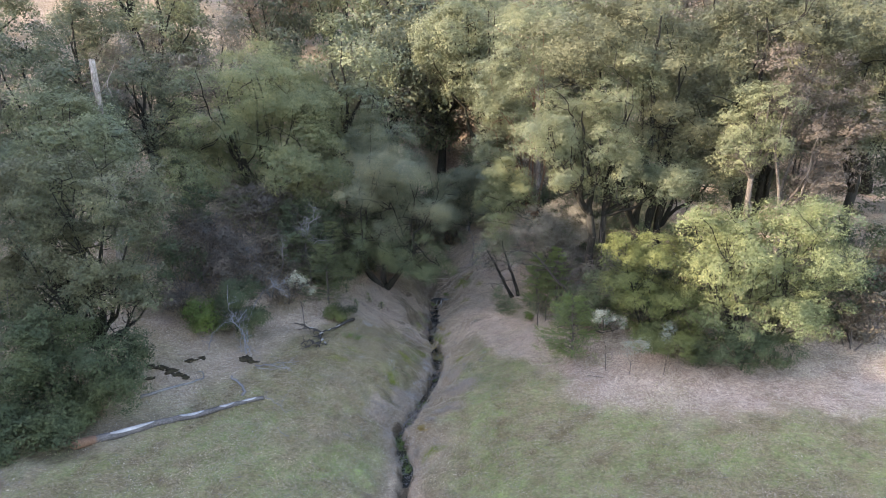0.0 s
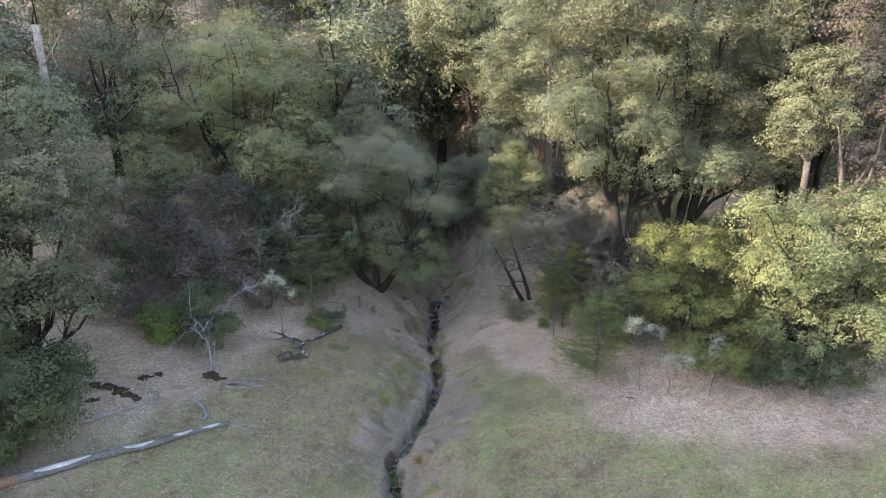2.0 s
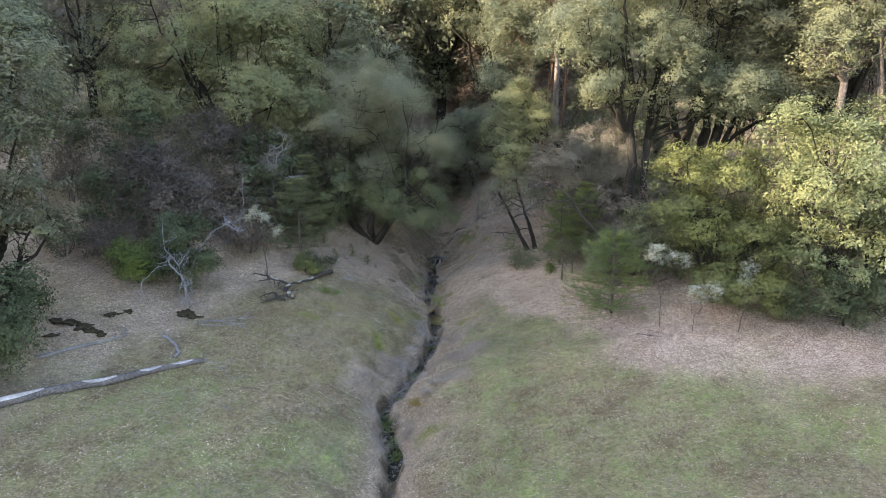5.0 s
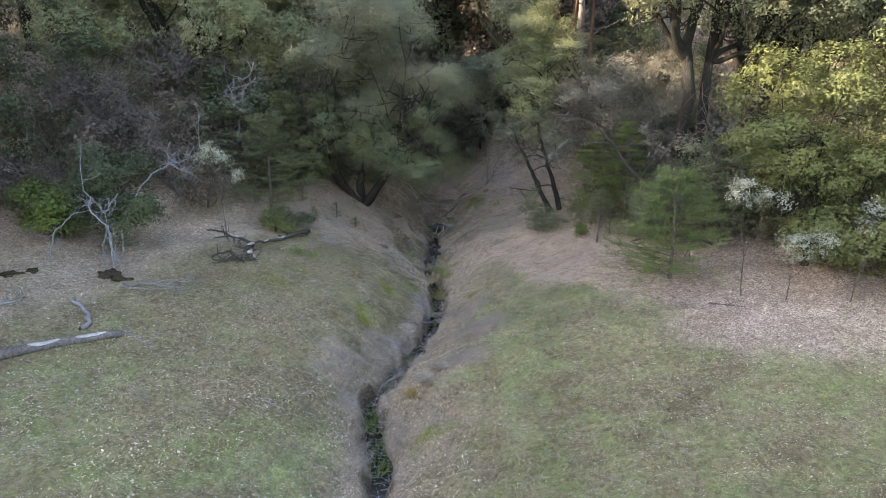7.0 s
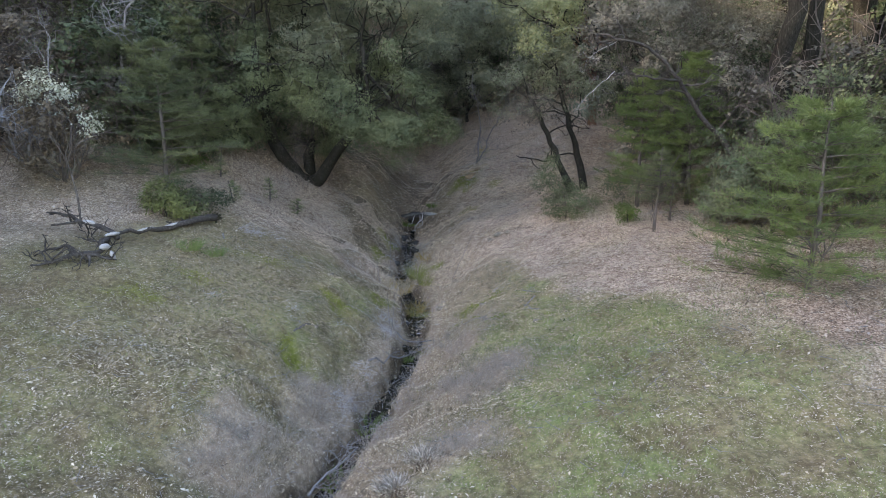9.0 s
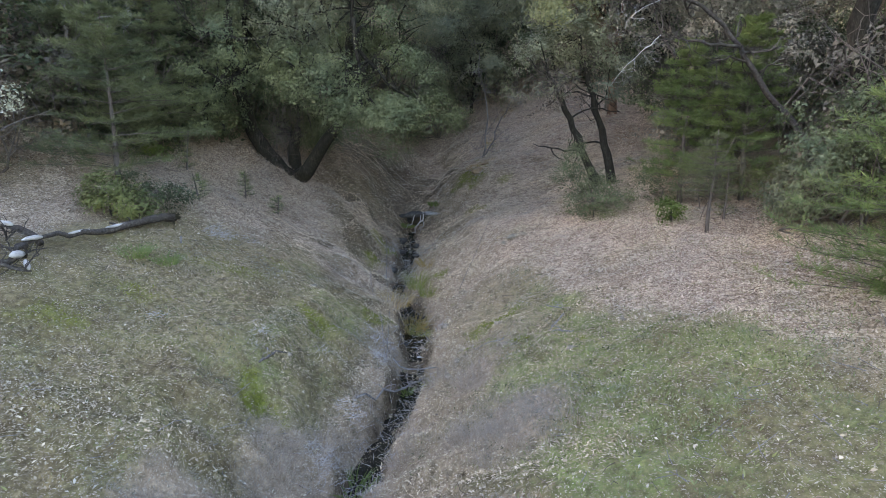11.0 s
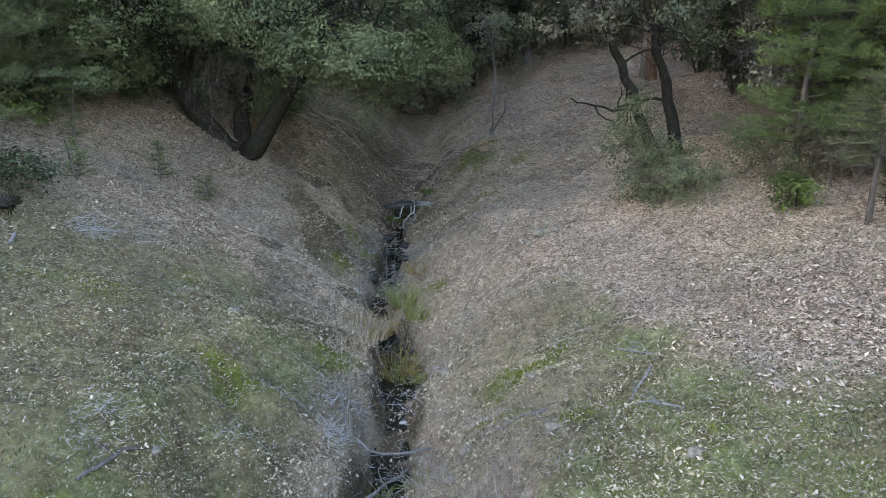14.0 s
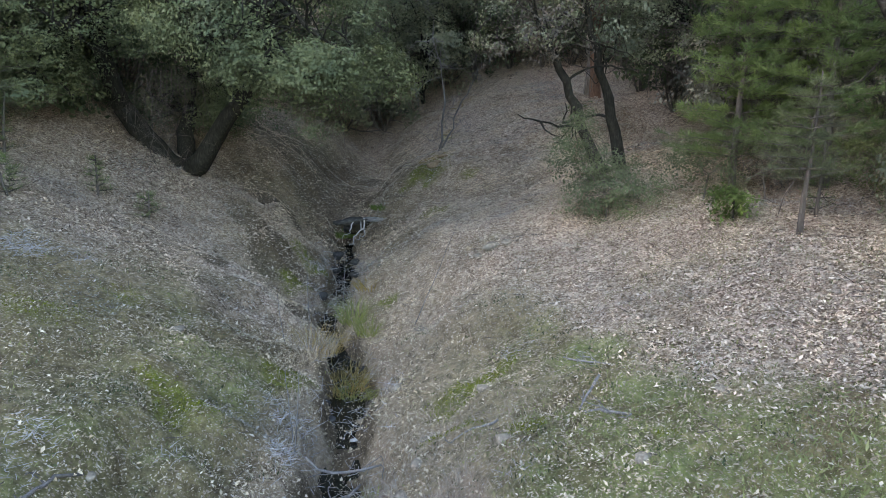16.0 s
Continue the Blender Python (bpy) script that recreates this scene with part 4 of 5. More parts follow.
SPOTS = ((-11.5, 50, 1), (-14, 48.5, 3), (-17, 47, 1), (-19.5, 45.5, 4), (-12.5, 53, 4), (-16, 52, 1), (-20.5, 50.5, 4), (-23, 47.5, 3), (-9.2, 53.2, 1), (-18.5, 43, 1), (-21.5, 43.6, 4), (-25, 51, 4), (-27, 38, 4), (-20, 47.8, 3),
         (-24.5, 36.5, 4), (-22, 54, 4), (-11, 55.5, 4), (-7.6, 56.5, 4), (-13.5, 50.7, 3),
         (12.8, 41.5, 9), (14.5, 43, 8), (11.2, 41.6, 7), (16.5, 41.5, 9), (18.5, 43, 8), (20.5, 41.5, 7), (23, 43, 8), (13, 47.5, 4), (17.2, 45, 8), (10.4, 52.5, 8), (10.2, 56, 4), (11.6, 56, 4), (11.4, 53, 8), (10.4, 59.5, 4), (13, 66, 4), (14.6, 67.6, 5), (16.2, 70, 4), (15.4, 63.4, 4), (17.2, 66, 4), (18.8, 68.4, 5), (13.6, 70.4, 4), (16, 74, 4), (18.2, 72.4, 4), (12.8, 73.6, 4), (15, 60.4, 4), (17.4, 61.4, 4), (20, 64, 4), (19, 58.4, 5), (14.6, 57.8, 4), (20.6, 71, 4), (17.6, 77, 4), (14.4, 77, 4), (12.8, 54.5, 4), (14.5, 49.2, 8), (16.2, 48.6, 4), (18.2, 49.4, 8), (12.4, 49.6, 8), (19.8, 47.6, 4), (15.6, 45.4, 8), (13.4, 45.2, 8), (25.5, 41, 4), (28, 43.5, 0), (21, 45.5, 2), (24, 38.5, 4),
         (12.4, 51.5, 0), (16.5, 51.5, 4), (20, 51, 4), (10.8, 54, 6), (14.5, 55.5, 0), (27, 47, 0), (30.5, 45, 4), (11.8, 44.2, 6), (9.6, 42.6, 7), (34, 46, 0), (24, 52, 2), (11, 58.5, 4), (-5.5, 60.5, 4), (-15.3, 45.6, 1), (-11.8, 46.4, 3), (-18.6, 49.2, 1), (-14.6, 54.5, 1), (-10.6, 53.8, 4), (-6.5, 57.6, 4),
         (-3.2, 67, 4), (-.6, 69, 6), (1.6, 70.5, 4), (8.6, 68.5, 5), (11, 66.5, 6), (13.5, 64.5, 4), (3.4, 76, 4), (7.6, 76, 4), (12.5, 61.5, 6), (-5.6, 64.5, 4), (0.5, 75, 4), (10.6, 73, 6), (.6, 67.6, 5), (2.6, 68.8, 4), (-1.4, 66.8, 5), (0, 72.4, 5), (4.2, 70.4, 5), (6.4, 69.4, 6), (-9.9, 51.6, 4), (-11.6, 51.2, 4), (-10.3, 50.2, 4), (-7.4, 55.2, 4), (.8, 71.2, 6), (2.4, 73.4, 4), (5.6, 74.6, 4), (6.2, 71.8, 5), (-1.8, 69.6, 4), (3.2, 71.6, 4), (-2.4, 64.8, 3), (4.6, 73, 4), (-10.6, 51.2, 4), (-9.8, 52.2, 4), (-11.8, 50.0, 4), (-8.4, 54.0, 4), (25.2, 37.0, 3), (27.2, 38.4, 4), (29.6, 39.6, 3), (31.5, 41, 4), (5.2, 68.0, 4), (7.0, 67.9, 4), (8.4, 67.0, 4), (3.8, 68.6, 4), (9.8, 66.4, 4), (11.4, 65.8, 4))
first = set()
rng = np.random.RandomState(66)
for x, y, k in SPOTS:
    s = .8 + .45 * rng.rand()
    m = pose(x, y, gz(x, y) - .05, 0, 0, 360 * rng.rand()) @ Matrix.Diagonal((s, s, s * (.85 + .35 * rng.rand()), 1))
    ob = copy_thing(kinds[k], m) if k in first else kinds[k]
    ob.matrix_basis = m
    first.add(k)


def pine(label, x, y, height, spread, mat, seed, needle=.13, per=60, low=.08, thin=.05, step=.062, arms=6):
    """A young pine: a straight stem, whorls of drooping boughs, needles round the boughs."""
    rng = np.random.RandomState(seed)
    ob = thing("young_pine", label, "tree", (x, y, gz(x, y)))
    tubes = Tubes()
    stem = wander(rng, (0, 0, -.2), (.1 * rng.normal(), .1 * rng.normal(), height), 8, .04)
    tubes.add(stem, list(np.linspace(.014 * height + .02, .012, 8)), 7)
    boughs, at, along = tubes, [], []
    z = low * height
    while z < height * .97:
        q = 1 - z / height
        for k in range(arms):
            a = rng.rand() * 6.28
            ln = spread * (q ** .7 * .9 + .12) * (.7 + .5 * rng.rand())
            d = np.array((math.cos(a), math.sin(a), .12 + .25 * rng.rand()))
            p = [np.array((0, 0, z)) + d * ln * t + np.array((0, 0, -.16 * ln * t * t + .06 * ln * t ** 3)) for t in np.linspace(0, 1, 5)]
            boughs.add(p, [.014, .011, .009, .006, .004], 4, False)
            for c in range(5):
                side = unit(np.cross(d, (0, 0, 1))) * (1 if c % 2 else -1)
                s0 = p[1 + c % 4]
                tip = s0 + (side * .7 + d * .6) * ln * .28 + np.array((0, 0, .03))
                boughs.add([s0, (s0 + tip) / 2, tip], [.006, .004, .003], 3, False)
                for t in rng.rand(per // 3):
                    at.append(s0 + (tip - s0) * (.2 + .85 * t))
                    along.append(unit(tip - s0) * .7 + rng.normal(size=3) * .5 + np.array((0, 0, .15)))
            for t in rng.rand(per // 2):
                at.append(p[0] + (p[-1] - p[0]) * (.25 + .78 * t) + np.array((0, 0, .0)))
                along.append(unit(d) * .7 + rng.normal(size=3) * .5 + np.array((0, 0, .2)))
        z += height * step
    part("trunk", boughs.mesh("trunk"), M_TWIG, ob)
    at, along = np.array(at), np.array(along)
    nor = unit(rng.normal(size=at.shape) * .5 + np.array((0, 0, .8)))
    part("needles", quads_mesh("needles", leaf_quads(rng, at + along * needle * .4, nor, needle, thin, .02, along)), mat, ob)
    return ob


pine("bright green young pine with layered boughs on dry leaves", 8.5, 38.9, 4.1, 2.5, M_PINE, 71, .2, 130, .03)
pine("slim young pine with dull green needles", 7.3, 47.2, 4.6, 1.4, M_PINE, 72, .18, 150, .16)
pine("young pine with soft green needles", 8.7, 46.4, 5.0, 1.7, M_PINE, 73, .18, 170, .14)
pine("thin young pine in the shade of oaks", 7.0, 44.6, 2.6, .9, M_PINE_DARK, 74, .14, 40, .35)
pine("dull green young pine with bare grey lower twigs", -8.9, 47.3, 4.8, 2.3, M_PINE_DARK, 75, .19, 170)
pine("dull green young pine on the leafy slope", -11.0, 49.2, 4.2, 1.9, M_PINE_DARK, 76, .19, 170)
pine("dark young pine beside the spreading oak", -9.0, 50.6, 5.2, 1.9, M_PINE_DARK, 77, .19, 170)
pine("dark low young pine on the leafy slope", -9.6, 50.6, 3.4, 2.2, M_PINE_DARK, 78, .19, 170, .02)
tree("shrub", "bright green low bush on the slope", (-9.3, 50.3), [(-9.3, 50.0, 3.6, .5), (-8.8, 50.0, 3.4, .35), (-9.8, 50.1, 3.3, .4)], M_BRIGHT, .07, 581, .02, .5, category="bush", depth_of=.3, fork=.2, shaggy=.9)
tree("shrub", "dark small-leaved thicket beside young pines", (-9.4, 50.5), [(-9.6, 50.2, 4.3, .9), (-8.9, 50.1, 3.9, .7), (-10.3, 50.3, 4.0, .9), (-9.9, 49.6, 3.6, .7), (-10.8, 49.8, 4.6, .9)], M_DARK, .075, 582, .03, .5, category="bush", depth_of=.4, fork=.2, shaggy=.9)
tree("shrub", "dark green small-leaved bush on the slope", (-8.6, 52.8), [(-8.8, 52.4, 5.2, 1.2), (-8.0, 52.2, 4.4, .9), (-9.6, 52.3, 4.6, 1.0)], M_DARK, .11, 58, .05, category="bush", depth_of=.4, fork=.2)
for k, (x, y, h) in enumerate(((-8.0, 50.0, 1.3), (-6.9, 48.0, .8), (-6.2, 50.2, .9), (-5.2, 50.4, .6), (7.7, 45.2, 1.5), (-8.5, 50.9, 1.5))):
    tagged(pine("yellowish green pine seedling among dry leaves", x, y, h, .3, M_PINE, 80 + k, .13, 18, step=.13, arms=3, thin=.04), group="pine seedlings")


# ---- dead wood ----
def snag(name, label, x, y, z_top, girth, lean, mat, seed, twigs=5):
    rng = np.random.RandomState(seed)
    z = gz(x, y)
    ob = thing(name, label, "dead tree", (x, y, z))
    h = z_top - z
    tubes = Tubes()
    pts = wander(rng, (0, 0, -.4), (lean, 0, h), 14, .06)
    tubes.add(pts, [girth * (1.25 - .6 * t + .12 * rng.rand()) for t in np.linspace(0, 1, 14)], 9)
    part("trunk", tubes.mesh("trunk"), mat, ob)
    for k in range(twigs):
        stub = Tubes()
        a = rng.rand() * 6.28
        branching(stub, rng, pts[6 + k % 8], (math.cos(a), math.sin(a), .2), .8 + 1.4 * rng.rand(), girth * .22, 1, .5, .05, 2, .2)
        part("branch", stub.mesh("branch"), mat, ob)
    return ob


snag("dead_tree", "broken pale dead trunk standing in the wood", -24.4, 46.6, 21.4, .28, -.4, M_BARK_PALE, 91, 6)
tree("oak_tree", "half-bare oak with mottled pale trunk behind the young oak", (20.7, 41.8), [(20.2, 41.4, 15.6, 1.7), (21.4, 41.2, 14.6, 1.4), (19.4, 41.3, 14.2, 1.3), (20.9, 41.0, 17.4, 1.6)], M_OAK, .15, 92, .21, .7, bark_mat=M_BARK_SUN, fork=.95, depth_of=.5)
tree("oak_tree", "withered grey-brown oak with mottled pale trunk", (22.6, 41.4), [(22.2, 41, 17.6, 1.7), (24.2, 40.8, 15.4, 1.8), (25.6, 40.8, 13.2, 1.6), (23.6, 40.6, 12.2, 1.3), (26.6, 41, 16.4, 1.9), (21.8, 40.8, 19.6, 1.5), (25.2, 41.2, 18.6, 1.7)], M_TWIGGY, .15, 93, .2, .4, bark_mat=M_BARK_SUN, fork=.8, depth_of=.5, shaggy=.95)
snag("dead_tree", "slim pale reddish trunk among oak foliage", 9.3, 62.3, 23.0, .22, -.2, M_BARK_PALE, 94, 2)
snag("dead_tree", "thin white dead stem beside the bush", -24.2, 36.0, 6.2, .07, .1, M_BARK_PALE, 95, 3)


def bare(name, label, x, y, lines, mat, seed, twig=.9, forks=4, depth=2, category="dead tree"):
    """Bare crooked limbs along given bends, with twigs. Lines: points in metres from the foot, and the girth."""
    rng = np.random.RandomState(seed)
    ob = thing(name, label, category, (x, y, gz(x, y)))
    for g, *bends in lines:
        tubes = Tubes()
        pts = [np.array(bends[0], float)]
        for a, c in zip(bends, bends[1:]):
            pts += list(wander(rng, a, c, 5, .25)[1:])
        tubes.add(pts, list(np.linspace(g, g * .3, len(pts))), 7)
        part("limb", tubes.mesh("limb"), mat, ob)
        for k in range(forks):
            i = 1 + rng.randint(len(pts) - 1)
            fork = Tubes()
            branching(fork, rng, pts[i], unit(pts[i] - pts[i - 1] + rng.normal(size=3) * .7), twig * (.5 + .6 * rng.rand()), g * .35, depth, .6, .03, 3, .3)
            part("twig", fork.mesh("twig"), mat, ob)
    return ob


bare("dead_tree", "twisted silver-grey dead branches rising from a root hole", -12.9, 39.2,
     [(.038, (0, 0, -.1), (-.04, 0, 1.05), (-.12, 0, 1.69), (-.75, .2, 2.13), (-.82, .2, 2.41), (-.7, .2, 2.73), (-1.0, .3, 3.0), (-1.0, .3, 3.35), (-1.0, .5, 4.6)),
      (.032, (-2.64, 0, -.05), (-2.27, 0, .94), (-1.78, 0, 1.69), (-1.4, 0, 2.08), (-.8, .2, 2.2)),
      (.05, (-.3, 1.4, .3), (-.27, 1.7, 1.67), (-.12, 1.8, 2.03), (.04, 2.3, 2.56), (.46, 2.9, 3.35), (1.19, 3.3, 3.79), (1.83, 3.3, 3.93)),
      (.035, (1.1, 3.3, 3.75), (1.5, 3.3, 3.5), (2.0, 3.3, 3.36)), (.03, (1.19, 3.3, 3.79), (1.0, 3.3, 4.2), (1.2, 3.3, 4.67)),
      (.035, (-.5, 1.0, 1.0), (-.66, 1.0, 1.92), (-.85, 1.0, 2.37)), (.035, (-.66, 1.0, 1.9), (-.46, 1.0, 2.26), (-.04, 1.0, 2.78)),
      (.03, (-.06, 0, 1.2), (.1, -.1, .7), (.3, -.15, .15)), (.025, (-.1, 0, 1.5), (-.3, -.1, .9), (-.25, -.2, .2))], M_SILVER, 101, .7, 6)
bare("dead_tree", "slim grey dead tree with bare twigs", -10.6, 49.2, [(.07, (0, 0, -.2), (-.3, 0, 2.6), (.1, -.2, 5.0), (.8, -.4, 6.4)), (.04, (-.2, 0, 3.0), (.6, -.2, 3.6), (1.4, -.3, 3.7)), (.035, (0, -.1, 4.0), (-.7, -.2, 5.2))], M_DEAD, 102, 1.2, 8)
bare("dead_tree", "bare grey brush with pale twigs", -13.2, 46.6, [(.05, (0, 0, -.2), (-.5, 0, 1.8), (-1.2, 0, 3.6)), (.05, (.1, 0, 0), (.9, .1, 2.0), (1.2, .2, 4.0)), (.04, (0, .2, 0), (-1.4, .3, 1.4), (-2.4, .2, 2.4))], M_DEAD, 103, 1.3, 9)
bare("dead_tree", "bare grey brush with pale twigs", -17.5, 45.2, [(.05, (0, 0, -.2), (.5, 0, 1.8), (.8, 0, 3.9)), (.05, (.1, 0, 0), (-.9, .1, 2.0), (-1.5, .2, 3.6)), (.04, (0, .2, 0), (1.4, .3, 1.5), (2.2, .2, 2.7))], M_TWIG, 104, 1.3, 9)
LEAN = (10.2, 44.8, gz(10.2, 44.8))


def from_lean(girth, *pts):
    return (girth, *[(x - LEAN[0], y - LEAN[1], z - LEAN[2]) for x, y, z in pts])


bare("leaning_dead_tree", "lichened dark dead stem arching over the slope", *LEAN[:2],
     [from_lean(.10, (10.2, 44.8, LEAN[2] - .3), (9.4, 44.8, 4.03), (9.11, 44.8, 4.36), (8.01, 44.8, 5.57), (7.53, 44.8, 6.26), (6.96, 44.8, 6.85), (6.05, 44.7, 7.34), (4.91, 44.6, 7.54)),
      from_lean(.045, (7.5, 44.75, 6.25), (6.48, 44.6, 6.36), (6.04, 44.6, 6.41), (5.43, 44.6, 6.49)), from_lean(.03, (7.72, 44.8, 5.88), (7.2, 44.6, 6.01), (6.7, 44.5, 5.85))], M_BURNT, 105, .7, 8, 2)
bare("dead_branch", "pale lichened branch hanging from the arching stem", *LEAN[:2], [from_lean(.01, (5.5, 44.6, 6.5), (5.05, 44.6, 6.12), (4.52, 44.6, 5.57), (4.3, 44.6, 5.3)), from_lean(.009, (5.6, 44.7, 7.4), (5.0, 44.5, 7.1), (4.6, 44.4, 6.8))], M_BLEACHED, 1051, .5, 5, 2, "branch")
bare("dead_branch", "bleached dead branches spread on the ground", -11.6, 38.0, [(.05, (-.4, .1, .1), (.9, -.1, .16), (2.0, -.3, .1)), (.035, (.3, 0, .12), (1.2, .35, .2), (2.1, .5, .12)), (.03, (-.2, -.2, .08), (.7, -.6, .12), (1.5, -.6, .1))], M_DEAD, 106, .7, 6, 1, "branch")
bare("dead_branch", "hanging bare grey twigs under the oak", -5.3, 53.1, [(.014, (-.3, -.9, 2.5), (-.2, -1.0, 1.3), (-.1, -1.1, .1)), (.013, (.1, -.9, 2.7), (.0, -1.1, 1.6), (.3, -1.2, .2)), (.012, (.35, -.9, 2.6), (.3, -1.0, 1.8), (.1, -1.1, 1.1)), (.012, (-.1, -.9, 2.7), (-.35, -1.0, 1.9), (-.3, -1.1, 1.2))], M_TWIG, 107, .8, 14, 2, "branch")
bare("dead_tree", "bare pale twigs of a shrub by far trunks", 2.6, 60.5, [(.05, (0, 0, -.2), (.2, -.4, 2.4), (-.3, -1.2, 4.2)), (.04, (.1, 0, 0), (.9, -.6, 2.0), (1.3, -1.6, 3.0))], M_DEAD, 108, 1.3, 8)


def lying(label, a, c, r0, r1, mat, seed, jitter=.08, n=12, twigs=0, name="fallen_branch", lift=0.0, tw=.6):
    """A stem lying along the ground from a to c."""
    rng = np.random.RandomState(seed)
    a, c = np.array((*a, 0.0)), np.array((*c, 0.0))
    pts = wander(rng, a, c, n, jitter)
    rr = np.linspace(r0, r1, n)
    z0 = gz(a[0], a[1])
    zs = np.array([gz(p[0], p[1]) for p in pts])
    zs = .5 * zs + .5 * np.linspace(zs[0], zs[-1], n)
    zs = np.maximum(zs, [gz(p[0], p[1]) - r * .3 for p, r in zip(pts, rr)])
    pts[:, 2] = zs + rr * .75 + lift
    ob = thing(name, label, "log" if r0 > .15 else "branch", (a[0], a[1], z0))
    tubes = Tubes()
    loc = pts - np.array((a[0], a[1], z0))
    tubes.add(loc, list(rr * (1 + .12 * rng.normal(size=n) * (r0 < .2))), 10 if r0 > .15 else 6)
    for k in range(twigs):
        i = 1 + rng.randint(n - 1)
        d = unit(np.array((rng.normal(), rng.normal(), .25 + .3 * rng.rand())))
        branching(tubes, rng, loc[i], d, tw * (.4 + .7 * rng.rand()), r0 * .42, 1, .6, -.02, 2, .3)
    part("stem", tubes.mesh("stem"), mat, ob)
    return ob, loc, rr


log, loc, rr = lying("long fallen grey log with white stripped patches", (-18.9, 29.6), (-10.6, 35.0), .24, .12, M_LOG, 111, .02, 24, name="fallen_log")
for i0, i1 in ((4, 9), (12, 15), (17, 19), (20, 22)):
    me = bpy.data.meshes.new("bare_patch")
    v, f, nseg = [], [], 7
    d = unit(loc[i1] - loc[i0])
    side = unit(np.cross(d, (0, 0, 1)))
    up = np.cross(side, d)
    steps = 9
    for s in range(steps):
        t = i0 + (i1 - i0) * s / (steps - 1)
        k = int(t)
        p = loc[k] + (loc[min(k + 1, 23)] - loc[k]) * (t - k)
        r = (rr[k] + (rr[min(k + 1, 23)] - rr[k]) * (t - k)) * 1.03 + .004
        half = (.62 + .25 * vnoise(s * 1.7, i0, 1.0)) * math.sin(math.pi * (s + .35) / (steps - .3)) ** .5
        for q in range(nseg):
            a = .25 + half * (q / (nseg - 1) * 2 - 1)
            v.append(tuple(p + r * (math.sin(a) * side + math.cos(a) * up)))
        if s:
            for q in range(nseg - 1):
                f.append(((s - 1) * nseg + q, (s - 1) * nseg + q + 1, s * nseg + q + 1, s * nseg + q))
    me.from_pydata(v, [], f)
    part("bare_patch", me, M_BARE, log, "white stripped patch of the log")
rot = Tubes()
rot.add([loc[0] + (loc[0] - loc[1]) * .55, loc[0] + (loc[0] - loc[1]) * .2, loc[0], loc[1], loc[2], loc[3]], [.05, .16, .25, .262, .25, .2], 9)
part("rotten_end", rot.mesh("rotten_end"), M_BARK_RED, log, "reddish-brown rotten end of the log")
FB = (-7.3, 44.8)


def on_ground(x, y, up):
    """A place over the ground, seen from the fallen branch's foot."""
    return (x - FB[0], y - FB[1], gz(x, y) + up - gz(*FB))


def bent(girth, *pts):
    return (girth, *[on_ground(*p) for p in pts])


fb = bare("fallen_branch", "forked dark fallen branch with broken pale wood", *FB,
          [bent(.115, (-6.8, 45.6, .22), (-7.5, 44.4, .16), (-8.2, 43.2, .16), (-8.7, 42.1, .14)), bent(.08, (-8.5, 42.6, .16), (-9.1, 42.9, .3), (-9.6, 42.8, .34), (-10.2, 42.5, .3)), bent(.06, (-9.6, 42.8, .34), (-10.2, 43.0, .5), (-10.8, 43.4, .4)),
           bent(.075, (-8.3, 41.7, .14), (-8.6, 41.0, .2), (-9.0, 40.6, .14), (-9.5, 40.3, .12)), bent(.06, (-8.6, 40.9, .2), (-8.3, 41.1, .2), (-7.9, 41.2, .12)), bent(.08, (-8.6, 42.2, .14), (-8.5, 41.8, .22), (-8.4, 41.5, .15)), bent(.06, (-8.7, 40.9, .16), (-9.1, 41.1, .3), (-9.7, 40.8, .14)), bent(.05, (-8.5, 41.0, .2), (-8.3, 40.6, .1))],
          M_BURNT, 112, .6, 4, 1, "branch")
rng = np.random.RandomState(1120)
for p, q, r in (((-7.35, 44.65, .24), (-7.75, 43.95, .24), .05), ((-7.95, 43.6, .25), (-8.2, 43.15, .22), .045), ((-8.45, 42.6, .28), (-8.65, 42.2, .24), .055), ((-9.2, 42.85, .38), (-9.5, 42.8, .42), .06), ((-8.25, 41.6, .24), (-8.35, 41.3, .26), .09), ((-8.15, 41.45, .2), (-8.0, 41.3, .1), .06)):
    tb = Tubes()
    tb.add(wander(rng, on_ground(*p), on_ground(*q), 5, .1), [r * .5, r, r * .9, r * .8, r * .3], 6)
    part("bare_patch", tb.mesh("bare_patch"), M_BARE, fb, "pale broken wood of the branch")
tb = Tubes()
end = np.array(on_ground(-6.8, 45.6, .22))
for k in range(70):
    d = unit(rng.normal(size=3) + np.array((.5, .4, .2)))
    tb.add([end, end + d * .1, end + d * (.12 + .1 * rng.rand())], [.025, .018, .005], 4)
part("root_plate", tb.mesh("root_plate"), M_BARK_MOSS, fb, "torn reddish-brown root end")
tree("shrub", "dark brushy growth behind the fallen branch", (-7.5, 46.3), [(-7.6, 46.2, 2.5, .5), (-7.0, 46.4, 2.4, .4), (-8.2, 46.4, 2.7, .5)], M_DARK, .06, 461, .02, .35, category="bush", depth_of=.3, fork=.2, shaggy=1.0, bark_mat=M_TWIG)
lying("curved pale bough lying near the log", (-13.0, 36.6), (-11.9, 35.0), .07, .10, M_DEAD, 113, .5, 9)
lying("weathered bough beside dark root holes", (-17.6, 34.2), (-14.6, 36.2), .11, .05, M_DEAD, 114, .15, 10, 2)
lying("grey twiggy bough by the log's end", (-10.6, 35.3), (-9.0, 34.0), .035, .015, M_DEAD, 115, .3, 8, 6)
lying("bleached short branch on mossy turf", (2.6, 42.05), (2.95, 41.5), .024, .018, M_DEAD, 116, .15, 7, 2, tw=.3)
